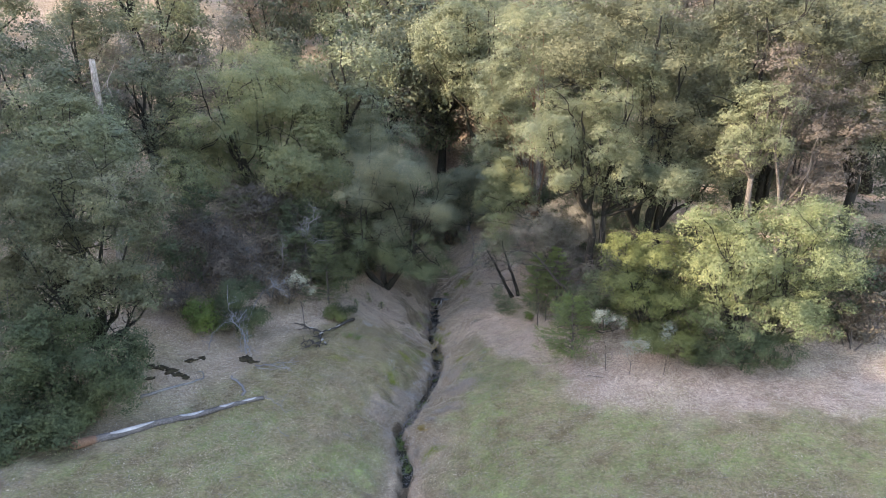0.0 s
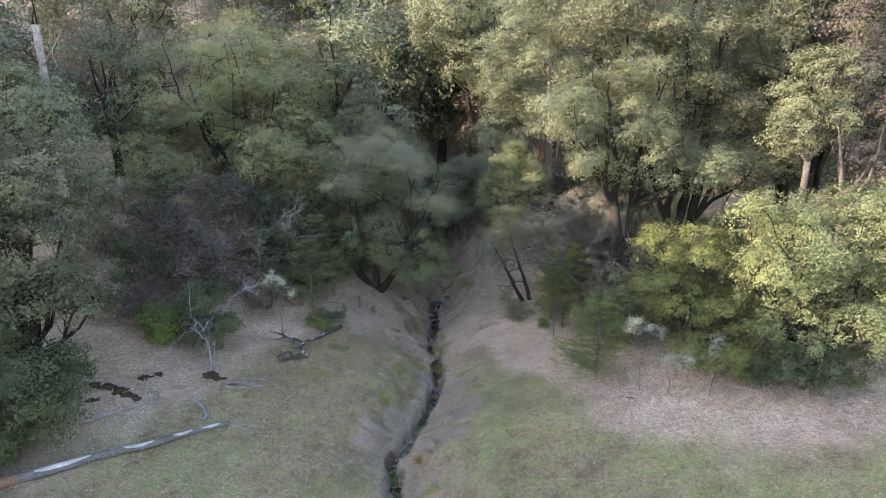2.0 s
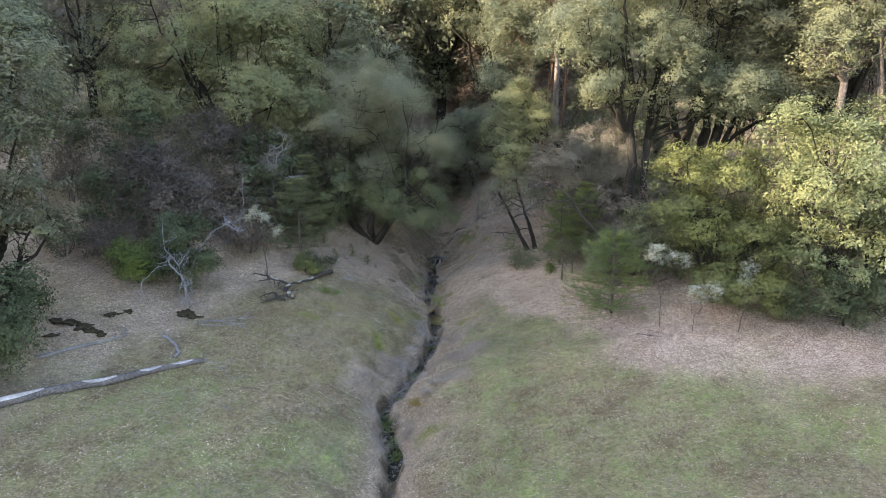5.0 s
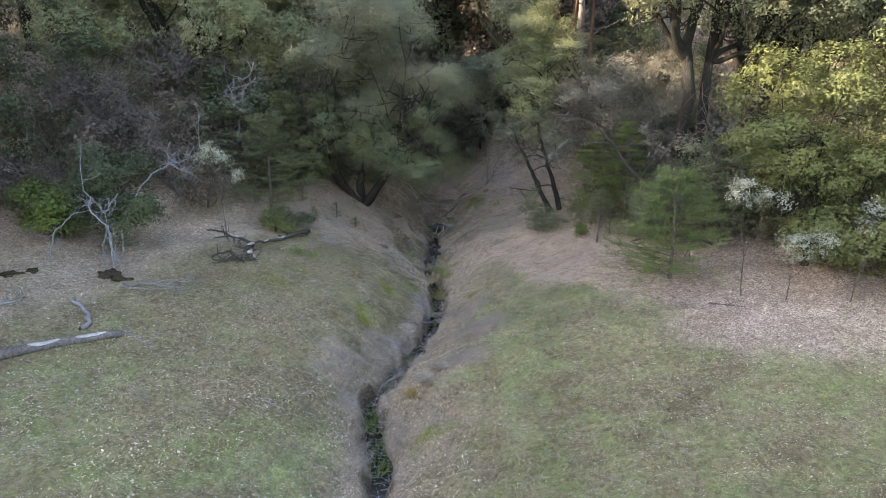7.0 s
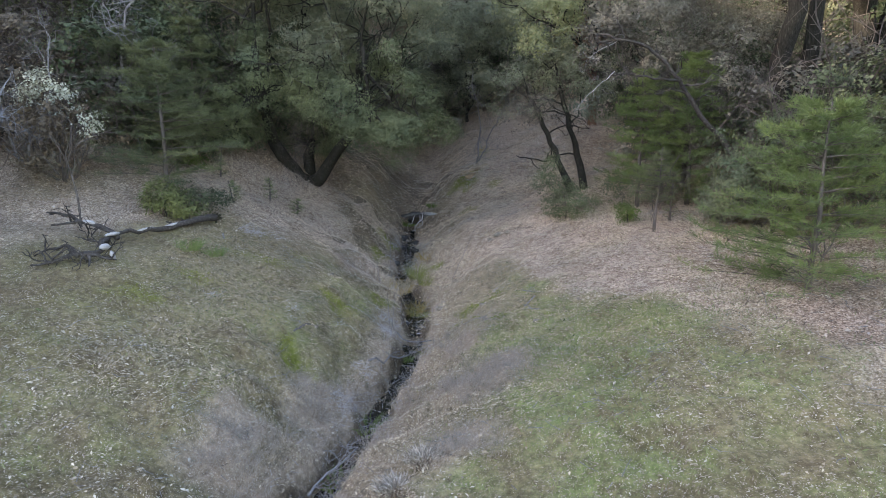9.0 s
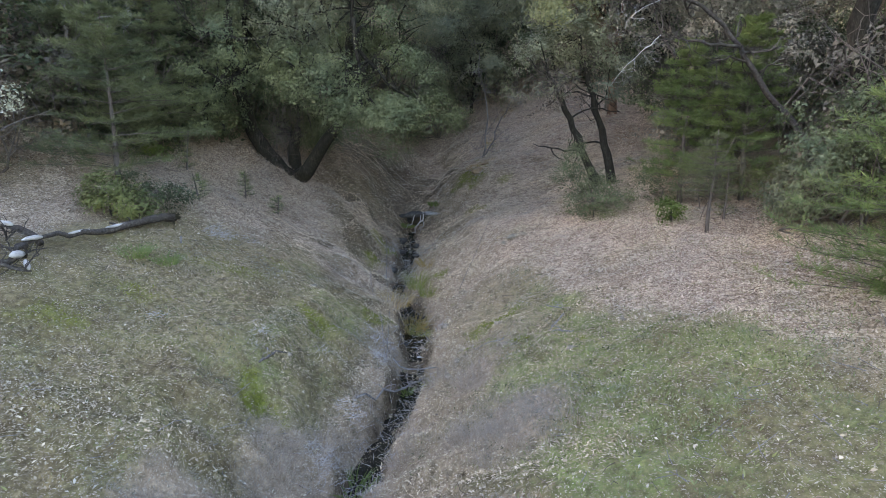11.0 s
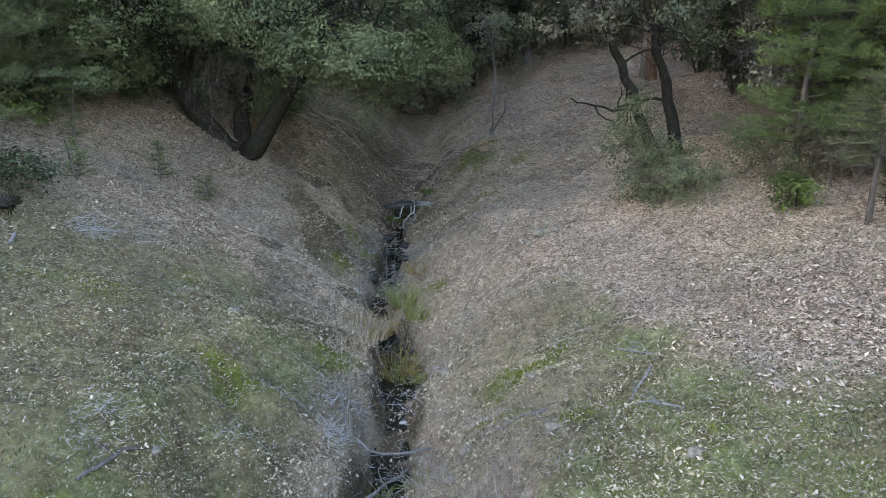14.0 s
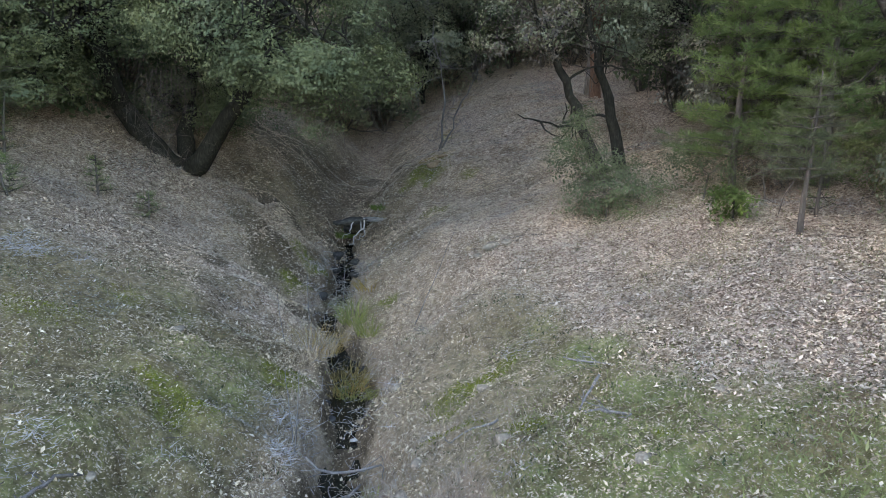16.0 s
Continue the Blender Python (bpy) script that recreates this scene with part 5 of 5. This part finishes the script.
lying("thin bleached stick on mossy turf", (3.0, 42.7), (2.58, 42.2), .02, .012, M_DEAD, 117, .15, 6, 2, tw=.3)
lying("thin bleached stick on dry leaves", (2.75, 43.5), (3.2, 42.9), .015, .012, M_DEAD, 118, .15, 6, 2, tw=.3)
lying("dark crooked stick on the turf", (-3.45, 40.8), (-3.1, 41.65), .028, .018, M_LOG, 119, .2, 8, 2, tw=.3)
lying("thin pale stick on the bank", (1.65, 42.7), (1.0, 42.55), .018, .01, M_DEAD, 120, .2, 7, 1, tw=.2)
lying("bent brown stick on the leafy slope", (2.8, 48.9), (4.0, 48.3), .02, .012, M_TWIG, 121, .25, 8, 2, tw=.3)
lying("broken white stick on the slope", (-6.45, 45.1), (-6.3, 44.7), .03, .025, M_DEAD, 122, .05, 5)
lying("grey stick on the meadow", (-9.2, 32.7), (-8.4, 31.9), .02, .012, M_DEAD, 123, .2, 6, 2, tw=.3)
lying("grey stick on the meadow", (-5.6, 33.2), (-4.8, 32.9), .02, .012, M_DEAD, 124, .2, 6, 1, tw=.3)
lying("twiggy dead branch on dry leaves", (9.0, 36.4), (10.0, 35.9), .025, .012, M_TWIG, 125, .2, 7, 7, tw=.5)
lying("pale branch across the brook", (-1.6, 41.2), (-.2, 43.4), .028, .02, M_DEAD, 126, .15, 9, 6, lift=.25, tw=.6)
lying("pale stick across the brook", (-.95, 43.3), (.1, 43.6), .022, .016, M_DEAD, 127, .1, 7, 3, lift=.3, tw=.4)
lying("pale branch wedged in the brook", (-2.4, 36.6), (-1.6, 38.2), .03, .02, M_DEAD, 128, .2, 8, 8, lift=.3, tw=.7)


# ---- stones, holes, moss and the brook's growth ----
def lump(rng, sx, sy, sz, level=2, rough=.22):
    bm = bmesh.new()
    bmesh.ops.create_icosphere(bm, subdivisions=level, radius=1)
    o = Vector(rng.rand(3) * 50)
    for w in bm.verts:
        w.co *= 1 + rough * 2 * noise.noise(w.co * 1.3 + o) + rough * .6 * noise.noise(w.co * 3.1 + o)
        w.co = Vector((w.co.x * sx, w.co.y * sy, w.co.z * sz))
    me = bpy.data.meshes.new("lump")
    bm.to_mesh(me)
    bm.free()
    me.polygons.foreach_set("use_smooth", np.ones(len(me.polygons), dtype=bool))
    return me


rng = np.random.RandomState(131)
for x, y, s in ((2.62, 48.54, .2), (2.32, 48.5, .13), (1.64, 43.65, .12), (.94, 47.5, .14), (.74, 43.2, .12), (.42, 45.4, .15), (1.57, 41.9, .12), (.58, 42.6, .11), (3.97, 41.4, .09), (2.7, 40.6, .09), (-3.2, 45.4, .12), (-3.06, 41.7, .07), (2.92, 48.5, .13), (.2, 51.5, .12), (.35, 42.2, .1)):
    ob = single("stone", lump(rng, s * 1.25, s * .9, s * .55), M_STONE, "pale flat stone half sunk in the bank", "stone", (x, y, gz(x, y) - s * .12), "stones on the bank")
    ob.rotation_euler = (0, 0, rng.rand() * 6)
for x, y, s in ((-1.35, 51.4, .22), (-.5, 52.6, .2), (-1.2, 53.9, .25), (-.55, 54.8, .22), (-1.2, 55.3, .3), (-.9, 49.2, .16), (-.2, 47.6, .15), (-.9, 46.1, .13), (-.75, 45.3, .11)):
    ob = single("stone", lump(rng, s * .9, s * .75, s * .5), M_SLAB, "dark wet stone in the brook bed", "stone", (x, y, gz(x, y) + .03), "stones in the brook")
    ob.rotation_euler = (0, 0, rng.rand() * 6)
zs = gz(-.1, 56.7)
slab = single("stone_slab", lump(rng, .55, .3, .07, 3, .18), M_SLATE, "flat grey slate slab bridging the brook's head", "stone", (.2, 56.25, zs + .02))
slab.rotation_euler = (.1, .04, .12)
ob = single("stone_slab", lump(rng, .55, .28, .10, 3, .28), M_SLAB, "dark wet slate slab at the brook's head", "stone", (-.75, 56.15, zs - .02))
ob.rotation_euler = (.05, -.1, -.15)
single("stone_slab", lump(rng, .75, .3, .28, 3, .3), M_SLAB, "black wet rock under the slate slab", "stone", (-.35, 56.45, zs - .26))
# Added black lump: the shade of the gap below the slab, painted.
single("root_hole_or_gap", lump(rng, .5, .2, .16, 3, .4), M_PIT, "added black lump painting the shaded gap under the slab", "root mound", (-.3, 56.12, zs - .3), "root mounds")
for p, q, r in (((-.3, 56.0, .1), (-.75, 54.9, -.15), .03), ((-.6, 56.0, .05), (-1.0, 55.2, .0), .022), ((-.4, 55.9, .0), (-.5, 54.4, .1), .02)):
    tb = Tubes()
    off = np.array((p[0], p[1], zs))
    tb.add(wander(rng, np.array((0, 0, p[2])), np.array(q) + np.array((0, 0, zs - .45)) - off, 9, .5), list(np.linspace(r, r * .5, 9)), 6)
    single("hanging_root", tb.mesh("hanging_root"), M_BLEACHED, "pale twisted root hanging below the slab", "root", tuple(off), "roots below the slab")
single("white_shard", lump(rng, .07, .04, .02, 2, .2), M_BARE, "small white wood chip lying in the brook", "wood chip", (-.35, 44.9, gz(-.35, 44.9) + .08))
for x, y, a, w, h in ((-17.5, 36.8, .42, .22, .12), (-16.9, 36.6, .5, .25, .14), (-16.3, 36.35, .38, .2, .1), (-15.8, 36.2, .3, .17, .1), (-17.7, 35.8, .3, .2, .08), (-16.0, 37.9, .35, .2, .12), (-15.5, 38.2, .25, .15, .1), (-12.8, 38.55, .38, .2, .2), (-12.3, 38.35, .3, .16, .15), (-18.2, 36.9, .3, .2, .1)):
    ob = single("root_hole_or_gap", lump(rng, a, w, h, 3, .55), M_PIT, "dark damp root mound with moss among dry leaves", "root mound", (x, y, gz(x, y) - .02), "root mounds")
    ob.rotation_euler = (0, 0, rng.rand() * 2 - 1)


def tuft(name, label, category, x, y, n, length, width, spread, mat, seed, droop=.5, group="", z=None):
    """A clump of arching blades."""
    rng = np.random.RandomState(seed)
    z = gz(x, y) if z is None else z
    quads = []
    a = rng.rand(n) * 6.283
    root = np.stack([np.cos(a), np.sin(a), np.zeros(n)], -1) * (spread * np.sqrt(rng.rand(n)))[:, None]
    d = unit(np.stack([np.cos(a) * .5, np.sin(a) * .5, np.ones(n)], -1) + rng.normal(size=(n, 3)) * .25)
    ln = (length * (.5 + .7 * rng.rand(n)))[:, None]
    out = unit(np.stack([np.cos(a), np.sin(a), -.3 * np.ones(n)], -1) + rng.normal(size=(n, 3)) * .3)
    across = unit(np.cross(d, rng.normal(size=(n, 3)))) * width
    p0, p1 = root, root + d * ln * .55
    p2 = p1 + d * ln * .3 + out * ln * droop * .35
    quads = np.concatenate([np.stack([p0 - across, p0 + across, p1 + across * .8, p1 - across * .8], 1), np.stack([p1 - across * .8, p1 + across * .8, p2 + across * .1, p2 - across * .1], 1)])
    return single(name, quads_mesh(name, quads), mat, label, category, (x, y, z - .02), group)


tuft("reed_tuft", "green and straw reed tuft in the brook", "reeds", -.45, 49.0, 150, .8, .007, .26, M_REED, 141)
tuft("reed_tuft", "fresh green reed tuft by the water", "reeds", -.15, 48.3, 90, .55, .008, .2, M_REED, 142)
tuft("reed_tuft", "golden withered sedge over the brook", "reeds", -1.2, 47.3, 330, .6, .005, .55, M_GOLD, 143, .9)
tuft("reed_tuft", "golden withered sedge over the brook", "reeds", -.6, 46.9, 330, .55, .005, .5, M_GOLD, 144, .9)
tuft("reed_tuft", "straw sedge on the brook's bank", "reeds", -1.2, 46.7, 300, .45, .004, .5, M_STRAW, 145, .9)
tuft("reed_tuft", "mossy gold sedge over the pool", "reeds", -.35, 46.6, 260, .35, .006, .35, M_REED, 1451, .9)
tuft("reed_tuft", "green sedge at the pool's edge", "reeds", .05, 42.9, 90, .5, .009, .2, M_REED, 146, .8)
tuft("reed_tuft", "fresh green grass tuft by the pool", "reeds", -.6, 43.0, 40, .35, .012, .08, M_BRIGHT, 147, .3)
for k, (x, y, n, ln, mat) in enumerate(((-2.3, 34.6, 120, .5, M_BRIGHT), (-2.6, 35.2, 140, .5, M_BRIGHT), (-1.9, 33.4, 120, .45, M_BRIGHT), (-2.1, 32.4, 120, .45, M_BRIGHT), (-1.5, 39.4, 80, .45, M_BRIGHT), (-1.9, 37.3, 70, .4, M_BRIGHT), (-1.0, 56.6, 260, .3, M_BRIGHT), (-.3, 56.75, 260, .3, M_BRIGHT), (.3, 56.7, 160, .25, M_BRIGHT), (-.1, 50.9, 60, .35, M_GOLD), (-.6, 35.3, 620, .2, M_STRAW), (-1.0, 35.1, 420, .2, M_GOLD), (-.1, 35.9, 420, .2, M_STRAW))):
    tuft("weed_tuft", "green weeds growing in the brook's gully", "weeds", x, y, n, ln, .014, .35, mat, 150 + k, .8, "weeds in the gully")
for k, (x, y, h, lx) in enumerate(((-1.45, 48.9, 1.7, .02), (-.95, 49.6, 1.9, .05), (.81, 47.7, 2.1, .5), (-1.2, 44.0, 1.2, -.06), (-1.15, 43.6, 1.3, .1), (-.8, 51.2, 1.5, .05), (-1.7, 47.0, 1.0, -.1), (-4.6, 33.5, .9, .1))):
    tb = Tubes()
    rr_ = np.random.RandomState(170 + k)
    tb.add(wander(rr_, (0, 0, -.1), (lx * h, .35 * h * (k == 2), h), 8, .05), list(np.linspace(.011, .005, 8)), 5)
    single("dry_stalk", tb.mesh("dry_stalk"), M_DEAD, "tall thin pale dry stalk by the brook", "stalk", (x, y, gz(x, y)), "dry stalks")


M_WEED = foliage("dead_weeds", (0.16, 0.138, 0.122), (0.27, 0.238, 0.212), (0.40, 0.362, 0.33), 0.2)
rng = np.random.RandomState(190)
weeds = []
for k in range(46):
    y = 32 + 11 * rng.rand()
    x = float(stream_x(y)) + (1 if k % 2 else -1) * (.45 + .75 * rng.rand() ** 1.5)
    weeds.append((x, y, .3 + .25 * rng.rand()))
for px, py, r, n in ((1.3, 38.7, 1.1, 26), (-3.9, 36.9, .9, 20), (-2.8, 39.2, .7, 12), (.8, 36.0, .7, 8), (.9, 41.2, .5, 6)):
    for k in range(n):
        a, q = rng.rand() * 6.28, r * math.sqrt(rng.rand())
        weeds.append((px + q * math.cos(a), py + q * math.sin(a), .22 + .2 * rng.rand()))
for k, (x, y, h) in enumerate(weeds):
    tuft("dead_weed", "clump of grey-brown dead weeds beside the brook", "dead weeds", x, y, 80, h, .003, .24, M_WEED, 400 + k, 1.2, "dead weeds by the brook")


# Golden lumps on the crest: sun flecks put in as colour.
M_SUNFLECK = bark("painted_sunflecks", (0.12, 0.085, 0.055), (0.26, 0.195, 0.13), (0.45, 0.36, 0.25), (3, 3, 3))
rng = np.random.RandomState(195)
for x, y, a, w, h, turn in ((2.3, 57.4, .55, .16, .13, .9), (2.75, 58.4, .4, .13, .1, 1.0)):
    ob = single("sunfleck_crest", lump(rng, a * 1.2, w * 1.5, h * .9, 3, .6), M_SUNFLECK, "golden lump painting a sun fleck on the slope's crest", "clay bank", (x, y, gz(x, y) - h * .35), "clay crests")
    ob.rotation_euler = (0, 0, turn)
tuft("pine_bough", "fresh green pine bough lying on the turf", "branch", -6.9, 43.4, 260, .45, .005, .3, M_PINE, 196, 1.4)
tuft("pine_bough", "fresh green pine bough lying on the turf", "branch", -6.2, 43.5, 160, .4, .005, .22, M_PINE, 197, 1.4)


# ---- what nobody could count ----
def strewn(rng, n, x0, x1, y0, y1, weight):
    """Places in a stretch of ground, kept by chance where the weight is high."""
    x, y = x0 + (x1 - x0) * rng.rand(n), y0 + (y1 - y0) * rng.rand(n)
    keep = rng.rand(n) < weight(x, y)
    x, y = x[keep], y[keep]
    return np.stack([x, y, ground_z(x, y)], -1)


def flat_leaves(rng, at, size, tilt=.35, lift=.02):
    nor = unit(np.array((0, 0, 1.0)) + rng.normal(size=at.shape) * tilt)
    return leaf_quads(rng, at + np.array((0, 0, 1)) * (lift + .03 * rng.rand(len(at)))[:, None], nor, size * (.6 + 1.1 * rng.rand(len(at)) ** 3), .44, .14)


def litter_w(x, y):
    return np.clip(cover_of(x, y)[0], 0, 1)


def meadow_w(x, y):
    c = cover_of(x, y)
    return np.clip((1 - c[0]) * (.25 + 1.2 * (vnoise(x, y, 1.1, 21) - .2) * vnoise(x, y, 3.5, 22)), 0, 1) * smooth(np.abs(x - stream_x(y)), .25, .8)


rng = np.random.RandomState(201)
q = [flat_leaves(rng, strewn(rng, 280000, -9.5, 9, 39.5, 52, litter_w), .047), flat_leaves(rng, strewn(rng, 135000, -7, 9, 51.5, 67, lambda x, y: .25 + .75 * litter_w(x, y)), .07), flat_leaves(rng, strewn(rng, 46000, -26, 30, 26, 50, lambda x, y: litter_w(x, y) * np.maximum(smooth(np.abs(x), 8, 11), 1 - smooth(y, 36, 40))), .085)]
single("leaf_litter", quads_mesh("leaf_litter", np.concatenate(q)), M_LITTER, "thick layer of dry pinkish-brown oak leaves", "leaf litter", kind="stuff")
q = [flat_leaves(rng, strewn(rng, 190000, -7.5, 7, 37, 48.5, meadow_w), .036), flat_leaves(rng, strewn(rng, 8000, -7.5, 7, 36, 48, meadow_w), .045), flat_leaves(rng, strewn(rng, 230000, -17, 22, 22, 38.5, lambda x, y: meadow_w(x, y) * (1 - .72 * (x > 1)) * (.35 + .65 * smooth(y, 26, 32))), .06), flat_leaves(rng, strewn(rng, 7000, -8, 10, 40, 56, litter_w), .05, .5, .03), flat_leaves(rng, strewn(rng, 1500, -8, 8, 30, 47, meadow_w), .05), flat_leaves(rng, strewn(rng, 16000, -22, 26, 23, 39, lambda x, y: .4 * meadow_w(x, y) * (.2 + 1.8 * (x < 0))), .06), flat_leaves(rng, strewn(rng, 16000, -3.2, 1.2, 36, 57, lambda x, y: 1 - .8 * smooth(np.abs(x - stream_x(y)), .5, 1.1)), .045, .6), flat_leaves(rng, strewn(rng, 26000, -4, 2, 42, 57, lambda x, y: smooth(np.abs(x - stream_x(y)), .3, .6) * (1 - smooth(np.abs(x - stream_x(y)) + .9 * (vnoise(x, y, .9, 73) - .5), .7, 2.0))), .05, .7)]
single("scattered_leaves", quads_mesh("scattered_leaves", np.concatenate(q)), M_LITTER_PALE, "bleached fallen leaves scattered over the turf", "fallen leaves", kind="stuff")


def blades(rng, at, length, aspect, splay):
    al = unit(np.array((0, 0, 1.0)) + rng.normal(size=at.shape) * splay)
    s = length * .5
    return leaf_quads(rng, at + al * s * .7, unit(np.cross(al, rng.normal(size=at.shape))), length, aspect, .0, al)


def turf_w(x, y):
    c = cover_of(x, y)
    return np.clip((1 - .85 * c[0]) * (1 - c[2]) * (.05 + 1.5 * np.clip(c[1] - .35, 0, 1)), 0, 1)


def dead_w(x, y):
    c = cover_of(x, y)
    return np.clip(c[2] * 1.1 - .1, 0, 1)


q = [blades(rng, strewn(rng, 150000, -7, 7.5, 37, 48, turf_w), .055, .2, .8), blades(rng, strewn(rng, 70000, -22, 28, 22, 40, turf_w), .11, .18, .7)]
single("turf", quads_mesh("turf", np.concatenate(q)), M_GRASS, "short patchy green grass and moss of the meadow", "grass", kind="stuff")
q = [blades(rng, strewn(rng, 60000, -7, 4, 33, 43, dead_w), .2, .02, .65), blades(rng, strewn(rng, 45000, -3.5, 2.5, 30, 56, dead_w), .2, .04, .8)]
single("dead_weed_stems", quads_mesh("dead_weed_stems", np.concatenate(q)), M_WEED, "brown dead weed stems along the brook", "dead weeds", kind="stuff")
q = []
q.append(blades(rng, strewn(rng, 26000, -7, 7.5, 36.5, 48, lambda x, y: .35 + .5 * vnoise(x, y, .9, 61)), .07, .09, 1.3))
single("dead_stems", quads_mesh("dead_stems", np.concatenate(q)), M_WEED, "brown dead grass stems over the turf", "dead grass", kind="stuff")


q = [blades(rng, strewn(rng, 42000, -7, 7.5, 38, 47.5, lambda x, y: (vnoise(x, y, .33, 91) > .68) * (.2 + .8 * vnoise(x, y, 1.5, 92)) * (1 - .8 * litter_w(x, y))), .06, .3, .7)]
single("turf_tufts", quads_mesh("turf_tufts", np.concatenate(q)), M_DARK, "small dark green weed tufts in the turf", "weeds", kind="stuff")


def twigs(rng, at, length, r, mat, name, label):
    tb = Tubes()
    for p in at:
        d = unit(np.array((rng.normal(), rng.normal(), .28 * rng.normal() + .1))) * length * (.4 + .8 * rng.rand())
        mid = p + d * .5 + rng.normal(size=3) * length * .06
        tb.add([p - d * .1, mid, p + d], [r, r * .8, r * .5], 4, False)
    single(name, tb.mesh(name), mat, label, "twigs", kind="stuff")


def gully_w(x, y):
    return (1 - smooth(np.abs(x - stream_x(y)), .35, .9)) * (.3 + .9 * vnoise(x, y, 1.3, 31))


twigs(rng, strewn(rng, 4200, -3.6, .8, 31, 56, gully_w) + np.array((0, 0, .09)), .32, .0045, M_BLEACHED, "gully_twigs", "tangle of bleached twigs in the brook's gully")
twigs(rng, strewn(rng, 2600, -9, 12, 36, 60, lambda x, y: .25 + .6 * litter_w(x, y)) + np.array((0, 0, .03)), .3, .006, M_TWIG, "ground_twigs", "small brown twigs lying among the leaves")
twigs(rng, strewn(rng, 1800, -22, 14, 25, 40, lambda x, y: .2 + .8 * (vnoise(x, y, 2.6, 41) > .62)) + np.array((0, 0, .03)), .4, .008, M_DEAD, "meadow_twigs", "bleached twigs and dry weed stems on the meadow")
def piles(x, y):
    m = np.zeros_like(x)
    for px, py, r in ((-1.2, 44.4, .5), (-1.3, 43.4, .4), (-5.8, 46.2, .5), (-5.1, 46.6, .3), (-2.0, 39.6, .6), (-1.6, 41.0, .5), (.35, 45.6, .3)):
        m = np.maximum(m, 1 - smooth(np.hypot(x - px, y - py) + .35 * (vnoise(x, y, .4, 71) - .5), r * .3, r))
    return m


twigs(rng, strewn(rng, 26000, -6.8, .9, 38.5, 47.5, piles) + np.array((0, 0, .05)), .22, .0034, M_BLEACHED, "twig_piles", "piles of bleached broken twigs along the brook")
bits = [np.array((x, y, 0.0)) for x, y, n in ((-3.6, 41.75, 70), (-3.6, 41.2, 26), (-5.6, 41.2, 36), (-2.6, 42.6, 24), (2.9, 43.3, 26), (2.2, 44.4, 40), (1.5, 41.2, 20)) for k in range(n)]
bits = np.array(bits) + rng.normal(size=(len(bits), 3)) * np.array((.13, .11, 0))
bits[:, 2] = ground_z(bits[:, 0], bits[:, 1]) + .02
twigs(rng, bits, .14, .0035, M_BLEACHED, "twig_bits", "small heaps of bleached broken twigs on the turf")
# The gold of this moss paints sun flecks along the crest.
single("sunfleck_moss", quads_mesh("sunfleck_moss", blades(rng, strewn(rng, 60000, 1, 5, 56, 67, lambda x, y: sum(1 - smooth(np.hypot((x - px) * .6 - (y - py) * .5, (y - py) * .8 + (x - px) * .3) + .3 * (vnoise(x, y, .3, 75) - .5), .1, .4) for px, py in ((2.1, 58.0), (2.6, 58.9), (3.9, 65.6), (4.4, 65.9), (3.2, 62.9)))), .06, .3, .8)), M_GOLD, "moss on the crest of the slope, sun flecks painted in gold", "moss", kind="stuff")
single("moss", quads_mesh("moss", blades(rng, strewn(rng, 260000, -7.6, 6, 38, 58.5, moss_w), .04, .4, .8)), M_MOSS, "yellow-green moss cushions on bank and slope", "moss", kind="stuff")
